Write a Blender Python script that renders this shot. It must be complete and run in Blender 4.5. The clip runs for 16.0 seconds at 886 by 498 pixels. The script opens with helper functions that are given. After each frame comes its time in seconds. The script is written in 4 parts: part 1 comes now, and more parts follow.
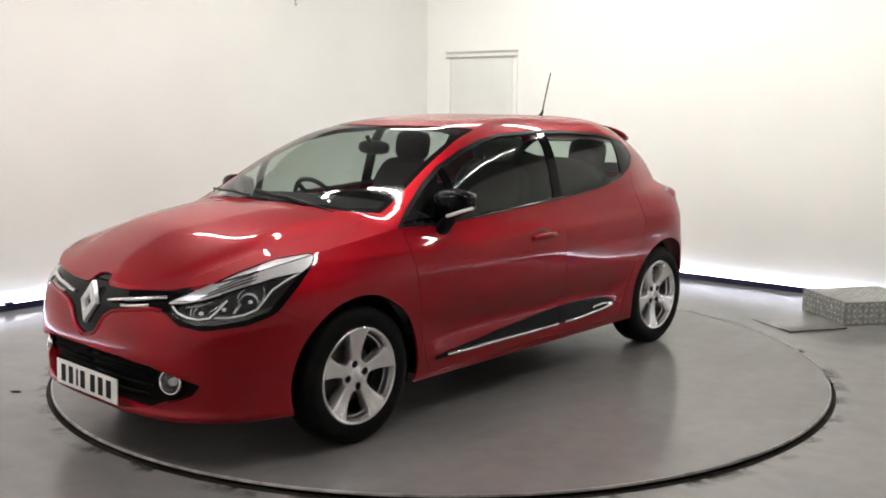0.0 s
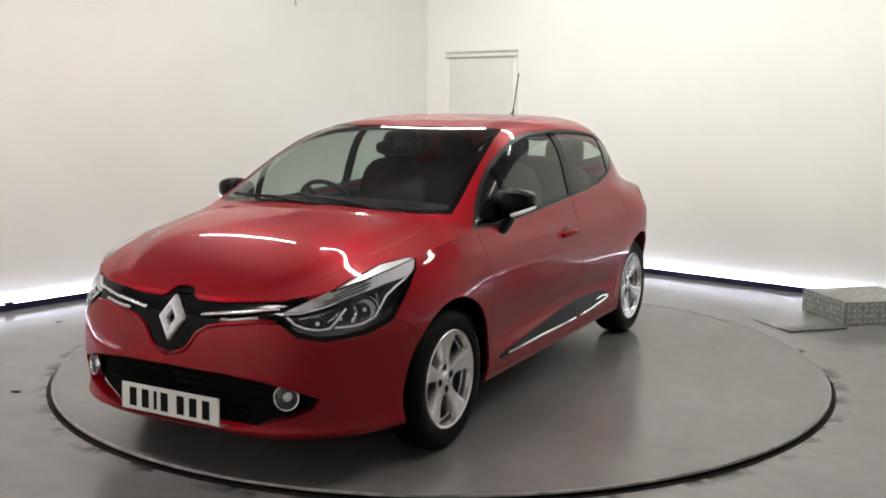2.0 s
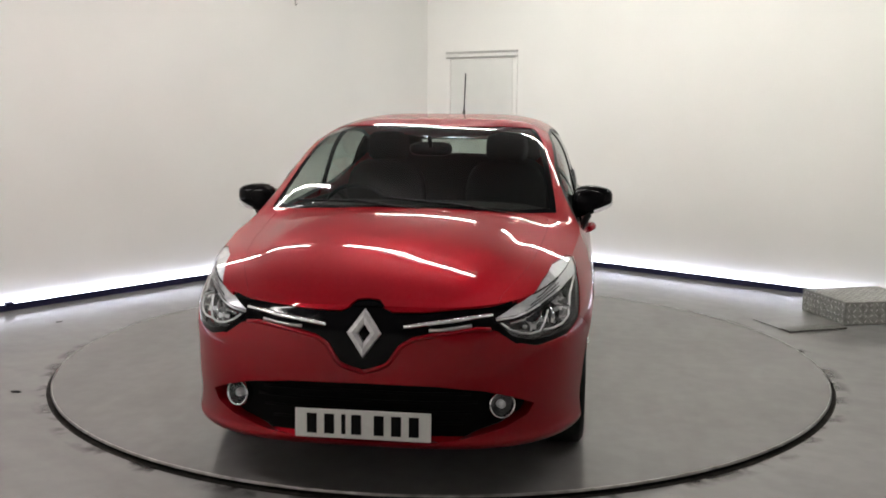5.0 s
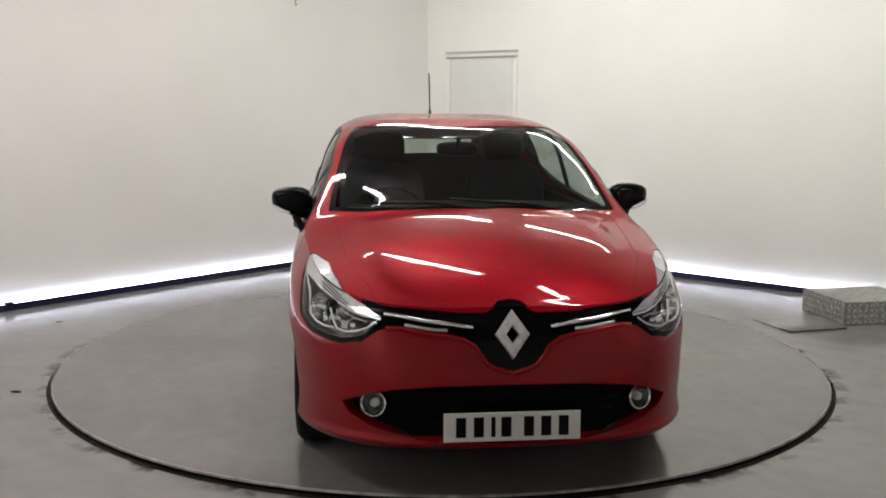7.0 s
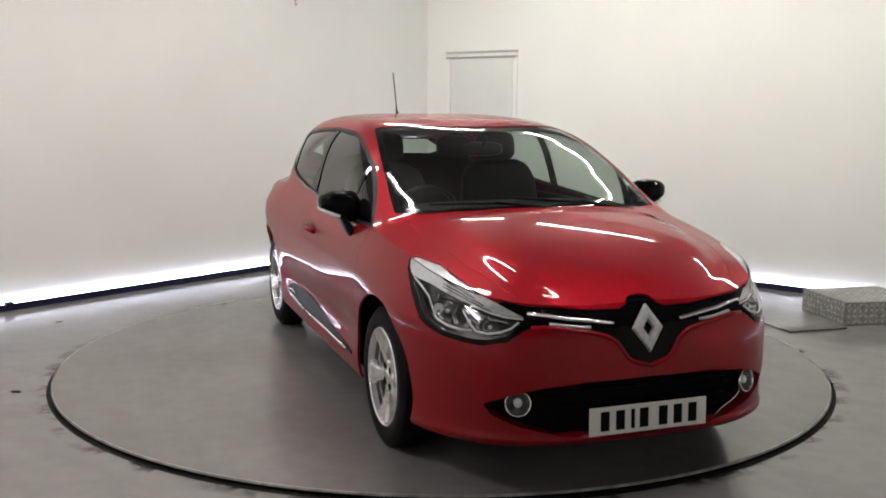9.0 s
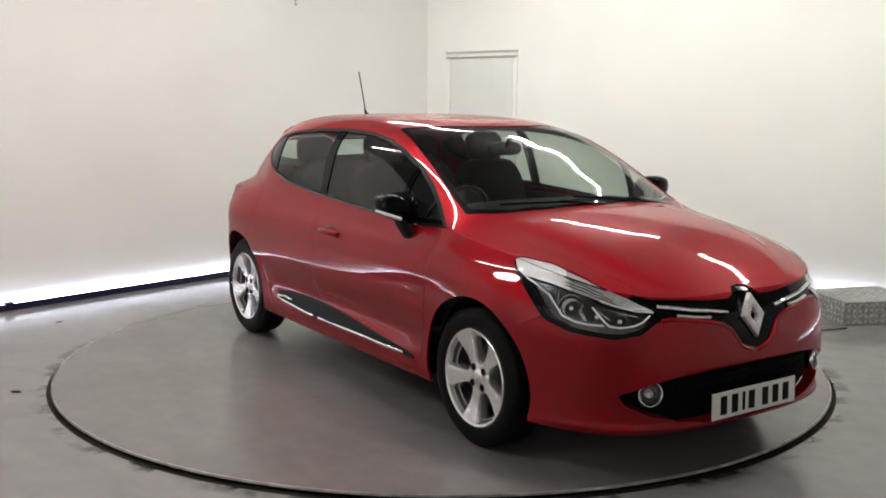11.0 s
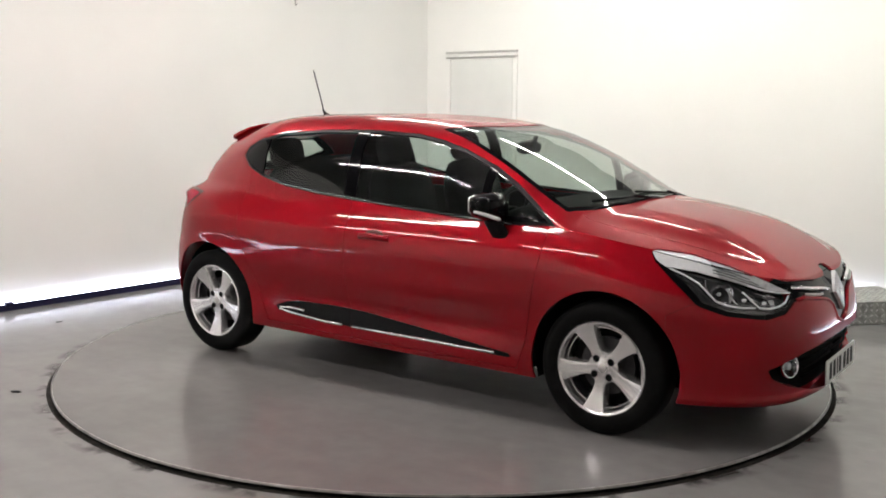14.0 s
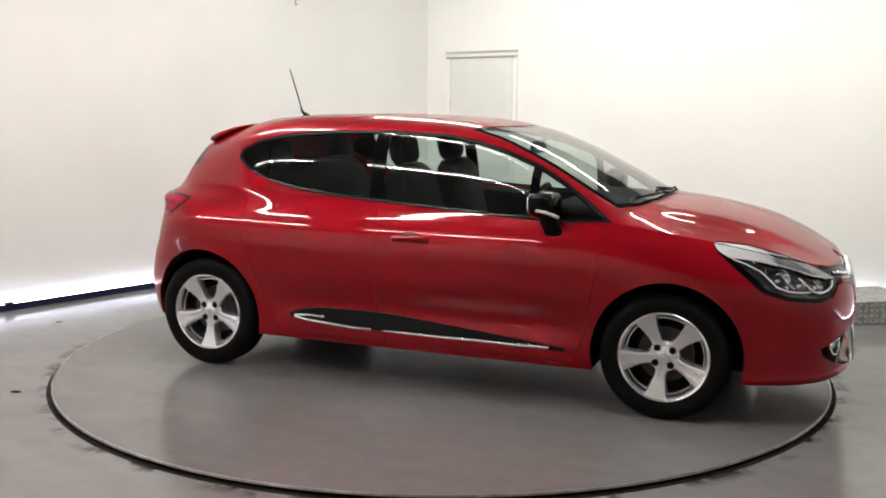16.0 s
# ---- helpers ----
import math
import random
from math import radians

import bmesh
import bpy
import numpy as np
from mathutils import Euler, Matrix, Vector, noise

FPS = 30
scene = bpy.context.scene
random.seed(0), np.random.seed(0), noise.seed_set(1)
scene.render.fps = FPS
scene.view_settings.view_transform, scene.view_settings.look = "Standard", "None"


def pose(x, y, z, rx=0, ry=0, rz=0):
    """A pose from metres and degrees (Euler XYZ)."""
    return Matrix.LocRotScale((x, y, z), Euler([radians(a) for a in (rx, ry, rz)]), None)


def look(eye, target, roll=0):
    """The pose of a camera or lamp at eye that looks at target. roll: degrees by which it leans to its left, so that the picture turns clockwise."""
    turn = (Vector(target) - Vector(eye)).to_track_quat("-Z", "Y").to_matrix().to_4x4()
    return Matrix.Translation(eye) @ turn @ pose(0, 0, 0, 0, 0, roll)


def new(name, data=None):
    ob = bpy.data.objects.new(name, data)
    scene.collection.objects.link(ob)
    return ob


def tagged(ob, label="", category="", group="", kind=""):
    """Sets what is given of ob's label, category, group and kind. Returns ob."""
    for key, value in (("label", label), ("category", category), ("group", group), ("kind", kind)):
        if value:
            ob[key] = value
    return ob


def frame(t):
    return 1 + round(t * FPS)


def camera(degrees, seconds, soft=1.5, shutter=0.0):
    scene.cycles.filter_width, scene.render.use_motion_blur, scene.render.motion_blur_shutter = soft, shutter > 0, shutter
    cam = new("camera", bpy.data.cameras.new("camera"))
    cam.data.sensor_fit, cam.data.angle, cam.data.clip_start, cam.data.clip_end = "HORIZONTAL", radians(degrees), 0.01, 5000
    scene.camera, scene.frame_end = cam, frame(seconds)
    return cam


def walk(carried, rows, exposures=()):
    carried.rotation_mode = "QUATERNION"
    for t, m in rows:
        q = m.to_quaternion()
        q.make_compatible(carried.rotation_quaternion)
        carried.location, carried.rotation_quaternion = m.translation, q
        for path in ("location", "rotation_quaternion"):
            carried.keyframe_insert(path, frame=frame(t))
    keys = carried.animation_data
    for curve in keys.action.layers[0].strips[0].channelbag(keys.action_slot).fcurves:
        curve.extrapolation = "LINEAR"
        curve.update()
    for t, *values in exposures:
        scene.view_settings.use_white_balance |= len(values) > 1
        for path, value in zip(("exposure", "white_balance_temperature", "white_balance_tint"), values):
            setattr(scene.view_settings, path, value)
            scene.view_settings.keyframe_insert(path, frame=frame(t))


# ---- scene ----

# ---- camera: stands still beside the turntable ----
EYE = (0.0, -5.808, 1.490)
YAW, PITCH, ROLL = radians(0.041), radians(-8.356), 0.391
AIM = (EYE[0] + 5 * math.sin(YAW) * math.cos(PITCH), EYE[1] + 5 * math.cos(YAW) * math.cos(PITCH), EYE[2] + 5 * math.sin(PITCH))
cam = camera(48.85, 16.0, soft=1.8)
walk(cam, [(0.0, look(EYE, AIM, ROLL)), (16.0, look(EYE, AIM, ROLL))], [(0.0, 0.15), (2.0, -0.01), (3.5, -0.13), (7.0, -0.25), (9.0, -0.21), (11.5, -0.02), (13.5, 0.10), (16.0, 0.17)])

# ---- world and lights ----
world = bpy.data.worlds.new("world")
scene.world = world
world.use_nodes = True
world.node_tree.nodes["Background"].inputs[0].default_value = (0.05, 0.05, 0.05, 1)
world.node_tree.nodes["Background"].inputs[1].default_value = 0.2

CORNER = Vector((-0.165, 4.786, 0.0))
E1 = Vector((0.6461, 0.7633, 0.0)).normalized()    # along the left wall, towards the corner
E2 = Vector((0.7633, -0.6461, 0.0)).normalized()   # along the right wall, away from the corner
FLOOR_Z, CEIL_Z = -0.025, 2.75
ROOM_A, ROOM_B = 9.2, 9.0
TURN = math.degrees(math.atan2(E2.y, E2.x))


def room(a, b, z=0.0):
    """A place a metres from the corner along the left wall, b along the right wall."""
    return CORNER - E1 * a + E2 * b + Vector((0, 0, z))


# ---- materials ----
def material(name, color=(0.8, 0.8, 0.8), rough=0.5, metal=0.0, coat=0.0, emit=0.0, emit_color=(1, 1, 1), noise_scale=0.0, vary=0.0, bump=0.0, bump_scale=200.0, spec=0.5):
    m = bpy.data.materials.new(name)
    m.use_nodes = True
    nt = m.node_tree
    b = nt.nodes["Principled BSDF"]
    b.inputs["Base Color"].default_value = (*color, 1)
    b.inputs["Roughness"].default_value = rough
    b.inputs["Metallic"].default_value = metal
    b.inputs["Coat Weight"].default_value = coat
    b.inputs["Coat Roughness"].default_value = 0.03
    b.inputs["Specular IOR Level"].default_value = spec
    if emit:
        b.inputs["Emission Color"].default_value = (*emit_color, 1)
        b.inputs["Emission Strength"].default_value = emit
    tc = nt.nodes.new("ShaderNodeTexCoord")
    if noise_scale:
        n = nt.nodes.new("ShaderNodeTexNoise")
        n.inputs["Scale"].default_value = noise_scale
        n.inputs["Detail"].default_value = 6
        nt.links.new(tc.outputs["Object"], n.inputs["Vector"])
        ramp = nt.nodes.new("ShaderNodeMapRange")
        ramp.inputs["From Min"].default_value, ramp.inputs["From Max"].default_value = 0.3, 0.7
        ramp.inputs["To Min"].default_value, ramp.inputs["To Max"].default_value = 1 - vary, 1 + vary
        nt.links.new(n.outputs["Fac"], ramp.inputs["Value"])
        mul = nt.nodes.new("ShaderNodeVectorMath")
        mul.operation = "SCALE"
        mul.inputs[0].default_value = color
        nt.links.new(ramp.outputs["Result"], mul.inputs["Scale"])
        nt.links.new(mul.outputs["Vector"], b.inputs["Base Color"])
    if bump:
        n2 = nt.nodes.new("ShaderNodeTexNoise")
        n2.inputs["Scale"].default_value = bump_scale
        n2.inputs["Detail"].default_value = 4
        nt.links.new(tc.outputs["Object"], n2.inputs["Vector"])
        bp = nt.nodes.new("ShaderNodeBump")
        bp.inputs["Strength"].default_value = bump
        bp.inputs["Distance"].default_value = 0.002
        nt.links.new(n2.outputs["Fac"], bp.inputs["Height"])
        nt.links.new(bp.outputs["Normal"], b.inputs["Normal"])
    return m


def floor_material(name, color, grime):
    """Worn painted floor: cloudy tone, scuffs, uneven sheen, and grime where the turntable's edge rubs."""
    m = bpy.data.materials.new(name)
    m.use_nodes = True
    nt = m.node_tree
    b = nt.nodes["Principled BSDF"]
    tc = nt.nodes.new("ShaderNodeTexCoord")

    def noisy(scale, detail, lo, hi, a, c, stretch=None):
        n = nt.nodes.new("ShaderNodeTexNoise")
        n.inputs["Scale"].default_value, n.inputs["Detail"].default_value = scale, detail
        source = tc.outputs["Object"]
        if stretch:
            mp = nt.nodes.new("ShaderNodeMapping")
            mp.inputs["Scale"].default_value = stretch
            mp.inputs["Rotation"].default_value = (0, 0, 0.6)
            nt.links.new(source, mp.inputs["Vector"])
            source = mp.outputs["Vector"]
        nt.links.new(source, n.inputs["Vector"])
        r = nt.nodes.new("ShaderNodeMapRange")
        for key, value in (("From Min", lo), ("From Max", hi), ("To Min", a), ("To Max", c)):
            r.inputs[key].default_value = value
        nt.links.new(n.outputs["Fac"], r.inputs["Value"])
        return r.outputs["Result"]

    def times(x, y):
        k = nt.nodes.new("ShaderNodeMath")
        k.operation = "MULTIPLY"
        nt.links.new(x, k.inputs[0])
        nt.links.new(y, k.inputs[1])
        return k.outputs[0]
    tone = times(noisy(0.8, 3, 0.3, 0.7, 0.90, 1.10), noisy(9, 6, 0.35, 0.7, 0.955, 1.045))
    tone = times(tone, noisy(2.2, 3, 0.35, 0.8, 1.03, 0.93, (0.7, 3, 1)))
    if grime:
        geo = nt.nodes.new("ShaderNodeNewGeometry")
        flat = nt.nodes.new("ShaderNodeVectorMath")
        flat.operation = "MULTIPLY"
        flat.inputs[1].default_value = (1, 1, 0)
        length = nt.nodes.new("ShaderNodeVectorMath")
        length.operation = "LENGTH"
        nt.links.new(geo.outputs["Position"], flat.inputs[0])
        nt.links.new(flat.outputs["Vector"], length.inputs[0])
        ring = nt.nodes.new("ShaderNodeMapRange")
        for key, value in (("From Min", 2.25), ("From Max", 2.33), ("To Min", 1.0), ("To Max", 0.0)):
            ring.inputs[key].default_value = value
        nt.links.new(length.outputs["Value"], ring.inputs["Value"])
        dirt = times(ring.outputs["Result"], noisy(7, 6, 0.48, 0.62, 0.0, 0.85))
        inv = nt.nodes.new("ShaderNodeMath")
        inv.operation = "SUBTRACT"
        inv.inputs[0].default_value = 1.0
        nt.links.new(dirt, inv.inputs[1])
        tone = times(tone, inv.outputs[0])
    mul = nt.nodes.new("ShaderNodeVectorMath")
    mul.operation = "SCALE"
    mul.inputs[0].default_value = color
    nt.links.new(tone, mul.inputs["Scale"])
    nt.links.new(mul.outputs["Vector"], b.inputs["Base Color"])
    nt.links.new(noisy(1.3, 3, 0.25, 0.75, 0.14, 0.27), b.inputs["Roughness"])
    bp = nt.nodes.new("ShaderNodeBump")
    bp.inputs["Strength"].default_value, bp.inputs["Distance"].default_value = 0.14, 0.003
    nt.links.new(noisy(14, 5, 0.2, 0.8, 0, 1), bp.inputs["Height"])
    nt.links.new(bp.outputs["Normal"], b.inputs["Normal"])
    return m


def glass_material(name, tint, clear=0.06, rough=0.0):
    m = bpy.data.materials.new(name)
    m.use_nodes = True
    nt = m.node_tree
    nt.nodes.remove(nt.nodes["Principled BSDF"])
    out = nt.nodes["Material Output"]
    tr, gl, mix, lw, po, ma = (nt.nodes.new(k) for k in ("ShaderNodeBsdfTransparent", "ShaderNodeBsdfGlossy", "ShaderNodeMixShader", "ShaderNodeLayerWeight", "ShaderNodeMath", "ShaderNodeMath"))
    tr.inputs["Color"].default_value = (*tint, 1)
    gl.inputs["Roughness"].default_value = rough
    lw.inputs["Blend"].default_value = 0.5
    po.operation, ma.operation = "POWER", "MULTIPLY_ADD"
    po.inputs[1].default_value = 5.0
    ma.inputs[1].default_value, ma.inputs[2].default_value = 1 - clear, clear
    nt.links.new(lw.outputs["Facing"], po.inputs[0])
    nt.links.new(po.outputs[0], ma.inputs[0])
    nt.links.new(ma.outputs[0], mix.inputs["Fac"])
    nt.links.new(tr.outputs["BSDF"], mix.inputs[1])
    nt.links.new(gl.outputs["BSDF"], mix.inputs[2])
    nt.links.new(mix.outputs["Shader"], out.inputs["Surface"])
    return m


WALL = material("white_wall_paint", (0.84, 0.83, 0.80), 0.6, noise_scale=1.3, vary=0.02, bump=0.12, bump_scale=60)
CEILING = material("ceiling_paint", (0.21, 0.21, 0.21), 0.8, noise_scale=2, vary=0.03)
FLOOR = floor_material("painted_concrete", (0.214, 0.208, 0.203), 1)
DISC = floor_material("turntable_paint", (0.184, 0.177, 0.173), 0)
STEEL = material("brushed_steel", (0.55, 0.54, 0.52), 0.35, 1.0, noise_scale=30, vary=0.1)
NAVY = material("navy_kickboard", (0.010, 0.010, 0.042), 0.45, noise_scale=8, vary=0.2, spec=0.3)
GRIME_SHADE = material("joint_grime_and_shade", (0.014, 0.012, 0.010), 0.8, noise_scale=25, vary=0.7, spec=0.1, bump=0.5, bump_scale=150)
LED = material("led_strip", (0.9, 0.9, 1.0), 0.5, emit=26, emit_color=(0.78, 0.82, 1.0))
TUBE = material("fluorescent_tube", (1, 1, 1), 0.4, emit=120, emit_color=(1.0, 0.93, 0.895))
TUBE_COOL = material("fluorescent_tube_cool", (1, 1, 1), 0.4, emit=92, emit_color=(0.985, 1.0, 0.90))
PAINT = material("metallic_red_paint", (0.245, 0.0025, 0.008), 0.43, 0.5, coat=0.6, noise_scale=900, vary=0.08, spec=0.0)
BLACK = material("black_plastic", (0.004, 0.004, 0.0045), 0.42, noise_scale=40, vary=0.15, spec=0.1)
GLOSS_BLACK = material("gloss_black", (0.003, 0.003, 0.0035), 0.05, spec=0.11)
SEAL = material("glossy_window_seal", (0.01, 0.01, 0.011), 0.12, noise_scale=40, vary=0.2)
RUBBER = material("tyre_rubber", (0.0035, 0.0035, 0.0035), 0.6, noise_scale=30, vary=0.25, spec=0.09, bump=0.3, bump_scale=120)
ALLOY = material("silver_alloy", (0.74, 0.73, 0.73), 0.26, 0.8, noise_scale=260, vary=0.14, bump=0.05, bump_scale=500)
DARK = material("dark_void", (0.004, 0.004, 0.004), 0.8, noise_scale=20, vary=0.2, spec=0.1)
CHROME = material("chrome", (0.85, 0.85, 0.86), 0.06, 1.0)
TRIM = material("dark_seat_fabric", (0.007, 0.007, 0.0075), 0.85, noise_scale=200, vary=0.3, bump=0.3, bump_scale=400, spec=0.2)
WHITE = material("number_plate_white", (0.75, 0.75, 0.72), 0.3, noise_scale=60, vary=0.03)
EDGE = material("scuffed_edge", (0.29, 0.28, 0.27), 0.4, 0.7, noise_scale=14, vary=0.4)
BARREL_BARE = material("bare_barrel_metal", (0.11, 0.11, 0.115), 0.28, 0.8, noise_scale=20, vary=0.3)
BARREL = material("brake_dusted_metal", (0.035, 0.035, 0.036), 0.45, 0.6, noise_scale=20, vary=0.3)
DOOR = material("door_paint", (0.72, 0.72, 0.69), 0.45, noise_scale=3, vary=0.03)
TREAD = material("tread_plate", (0.30, 0.30, 0.285), 0.42, 0.7, noise_scale=25, vary=0.3)
TREAD_BAR = material("tread_plate_worn", (0.62, 0.62, 0.60), 0.3, 0.5, noise_scale=40, vary=0.15)
COVER_DARK = material("dark_worn_metal", (0.07, 0.068, 0.06), 0.5, noise_scale=20, vary=0.3)
GLASS = glass_material("tinted_glass", (0.66, 0.72, 0.68))
SIDE_GLASS = glass_material("side_glass", (0.68, 0.75, 0.71), 0.055)
CLEAR = glass_material("clear_lens", (0.93, 0.94, 0.95))
SILVER = material("bright_silver_plastic", (0.88, 0.885, 0.89), 0.25, 0.1, noise_scale=60, vary=0.08)
SATIN = material("satin_grey_chrome", (0.74, 0.74, 0.75), 0.24, 0.45, noise_scale=45, vary=0.2)
LAMP_MID = material("grey_chrome", (0.13, 0.13, 0.135), 0.14, 0.85, noise_scale=35, vary=0.3)
LAMP_GREY = material("dark_chrome", (0.13, 0.13, 0.14), 0.16, 0.9, noise_scale=30, vary=0.2)
TAIL_RED = material("tail_lamp_red", (0.30, 0.008, 0.028), 0.2, noise_scale=50, vary=0.3, spec=0.15)
TAIL_EDGE = material("tail_lamp_dark", (0.03, 0.001, 0.002), 0.3, noise_scale=50, vary=0.2, spec=0.1)
HANDLE_SHADE = material("handle_hollow_shade_red", (0.10, 0.002, 0.004), 0.4, 0.3)


# ---- mesh helpers ----
def mesh_part(name, verts, faces, mat, parent=None, label="", normals=None, smooth=True):
    me = bpy.data.meshes.new(name)
    me.from_pydata([tuple(v) for v in verts], [], [tuple(f) for f in faces])
    me.materials.append(mat)
    me.polygons.foreach_set("use_smooth", [smooth] * len(me.polygons))
    if normals is not None:
        me.normals_split_custom_set_from_vertices([tuple(n) for n in normals])
    me.update()
    ob = new(name, me)
    if parent is not None:
        ob.parent = parent
    if label:
        tagged(ob, label)
    return ob


def part(name, bm, mat, parent=None, label="", smooth=False, flat_angle=None):
    bmesh.ops.recalc_face_normals(bm, faces=bm.faces)
    me = bpy.data.meshes.new(name)
    bm.to_mesh(me)
    bm.free()
    me.materials.append(mat)
    me.polygons.foreach_set("use_smooth", [smooth or flat_angle is not None] * len(me.polygons))
    if flat_angle is not None:
        me.set_sharp_from_angle(angle=radians(flat_angle))
    ob = new(name, me)
    if parent is not None:
        ob.parent = parent
    if label:
        tagged(ob, label)
    return ob


def box_bm(size, m=Matrix(), bevel=0.0, segments=2):
    bm = bmesh.new()
    bmesh.ops.create_cube(bm, size=1)
    bmesh.ops.scale(bm, vec=size, verts=bm.verts)
    if bevel:
        bmesh.ops.bevel(bm, geom=list(bm.edges), offset=bevel, segments=segments, affect="EDGES", profile=0.5)
    bmesh.ops.transform(bm, matrix=m, verts=bm.verts)
    return bm


def lathe(profile, n=48, m=Matrix(), closed=False):
    """Turns (radius, height) pairs about the local z axis."""
    bm = bmesh.new()
    rings = [[bm.verts.new((r * math.cos(2 * math.pi * i / n), r * math.sin(2 * math.pi * i / n), h)) for i in range(n)] for r, h in profile]
    pairs = list(zip(rings, rings[1:])) + ([(rings[-1], rings[0])] if closed else [])
    for a, b in pairs:
        for i in range(n):
            bm.faces.new((a[i], a[(i + 1) % n], b[(i + 1) % n], b[i]))
    bmesh.ops.transform(bm, matrix=m, verts=bm.verts)
    return bm


def hook_rod():
    """A bent rod: out of the wall, down and up again."""
    bm = bmesh.new()
    path = [Vector(q) for q in ((0, 0, 0.02), (0.025, 0, 0.02), (0.035, 0, 0.0), (0.035, 0, -0.035), (0.045, 0, -0.045), (0.055, 0, -0.03))]
    rings = [[bm.verts.new(q + Vector((0.006 * math.cos(a), 0.006 * math.sin(a), 0.004 * math.cos(a)))) for a in (0, 1.05, 2.09, 3.14, 4.19, 5.24)] for q in path]
    for a, b in zip(rings, rings[1:]):
        for j in range(6):
            bm.faces.new((a[j], a[(j + 1) % 6], b[(j + 1) % 6], b[j]))
    bm.faces.new(rings[0])
    bm.faces.new(rings[-1])
    return bm


# ---- the room ----
def slab(name, a0, a1, b0, b1, z0, z1, mat, label, category, parent=None):
    p = room((a0 + a1) / 2, (b0 + b1) / 2, (z0 + z1) / 2)
    ob = part(name, box_bm((b1 - b0, a1 - a0, z1 - z0)), mat, parent)
    ob.matrix_basis = pose(p.x, p.y, p.z, 0, 0, TURN)
    return tagged(ob, label, category, kind="structure")


GAP = 0.06
slab("wall_left", -0.3, ROOM_A, -GAP - 0.2, -GAP, FLOOR_Z, CEIL_Z, WALL, "smooth white painted studio wall", "wall")
slab("wall_right", -GAP - 0.2, -GAP, -GAP, ROOM_B, FLOOR_Z, CEIL_Z, WALL, "smooth white painted studio wall with a door", "wall")
slab("wall_back", ROOM_A, ROOM_A + 0.2, -GAP, ROOM_B, FLOOR_Z, CEIL_Z, WALL, "plain white wall closing the studio", "wall")
slab("wall_side", -GAP, ROOM_A, ROOM_B, ROOM_B + 0.2, FLOOR_Z, CEIL_Z, WALL, "plain white wall closing the studio", "wall")
slab("ceiling", -0.3, ROOM_A + 0.2, -0.3, ROOM_B + 0.2, CEIL_Z, CEIL_Z + 0.1, CEILING, "plain dark grey studio ceiling", "ceiling")
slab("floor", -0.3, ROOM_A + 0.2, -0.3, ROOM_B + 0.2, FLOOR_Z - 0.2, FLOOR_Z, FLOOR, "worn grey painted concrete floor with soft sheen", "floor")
slab("kickboard_left", 0.0, ROOM_A, -0.015, 0.0, FLOOR_Z, 0.026, NAVY, "low dark navy kickboard hiding a light strip", "kickboard")
slab("kickboard_right", -0.015, 0.0, -0.015, ROOM_B, FLOOR_Z, 0.026, NAVY, "low dark navy kickboard hiding a light strip", "kickboard")
slab("light_strip_left", 0.0, ROOM_A, -0.045, -0.03, 0.004, 0.027, LED, "cold white strip light behind the kickboard", "light strip")
slab("light_strip_right", -0.045, -0.03, 0.0, ROOM_B, 0.004, 0.027, LED, "cold white strip light behind the kickboard", "light strip")

# ---- tubes on the ceiling ----
def ceiling_tube(a, b, along_right, length, glow):
    p = room(a, b, CEIL_Z - 0.06)
    light = new("ceiling_light")
    light.matrix_basis = pose(p.x, p.y, p.z, 0, 0, TURN + (0 if along_right else 90))
    part("housing", box_bm((length, 0.1, 0.05), pose(0, 0, 0.035), 0.01), material_white, light)
    part("tube", lathe([(0.0, -length / 2 + 0.02), (0.018, -length / 2 + 0.02), (0.018, length / 2 - 0.02), (0.0, length / 2 - 0.02)], 16, pose(0, 0, -0.01, 0, 90, 0)), glow, light, "glowing white tube", smooth=True)
    return tagged(light, "bare fluorescent tube light fixed to the ceiling", "ceiling light", "lights round the turntable")


material_white = material("white_metal", (0.8, 0.8, 0.8), 0.4)
for a in (1.74, 4.30, 7.0):
    for b in (1.52, 3.52, 5.67):
        if a + b < 12:
            ceiling_tube(a, b, True, 1.55, TUBE_COOL if a < 2 else TUBE)

# ---- turntable ----
turntable = new("turntable")
DISC_R = 2.22
part("plate", lathe([(0.0, 0.0), (DISC_R - 0.008, 0.0), (DISC_R - 0.008, -0.012), (0.0, -0.012)], 180), DISC, turntable, "worn grey painted plate")
part("edge_ring", lathe([(DISC_R - 0.0077, 0.0012), (DISC_R - 0.003, 0.0012), (DISC_R, -0.002), (DISC_R + 0.001, -0.008), (DISC_R - 0.0077, -0.008)], 180, closed=True), EDGE, turntable, "scuffed bare metal edge", flat_angle=40)
part("skirt", lathe([(DISC_R - 0.004, -0.0082), (DISC_R - 0.004, -0.0215), (DISC_R - 0.10, -0.0215), (DISC_R - 0.10, -0.0122)], 180, closed=True), DARK, turntable, "dark recessed skirt", flat_angle=40)
tagged(turntable, "large round grey turntable set on the floor", "turntable")

# joint ring, black and widened to paint the shadow under the plate's edge
gap_ring = part("turntable_gap", lathe([(DISC_R - 0.02, FLOOR_Z + 0.0015), (DISC_R + 0.018, FLOOR_Z + 0.0015), (DISC_R + 0.024, FLOOR_Z), (DISC_R - 0.02, FLOOR_Z)], 180, closed=True), GRIME_SHADE)
tagged(gap_ring, "grimy black joint with the turntable edge's shadow painted in", "floor joint", kind="structure")

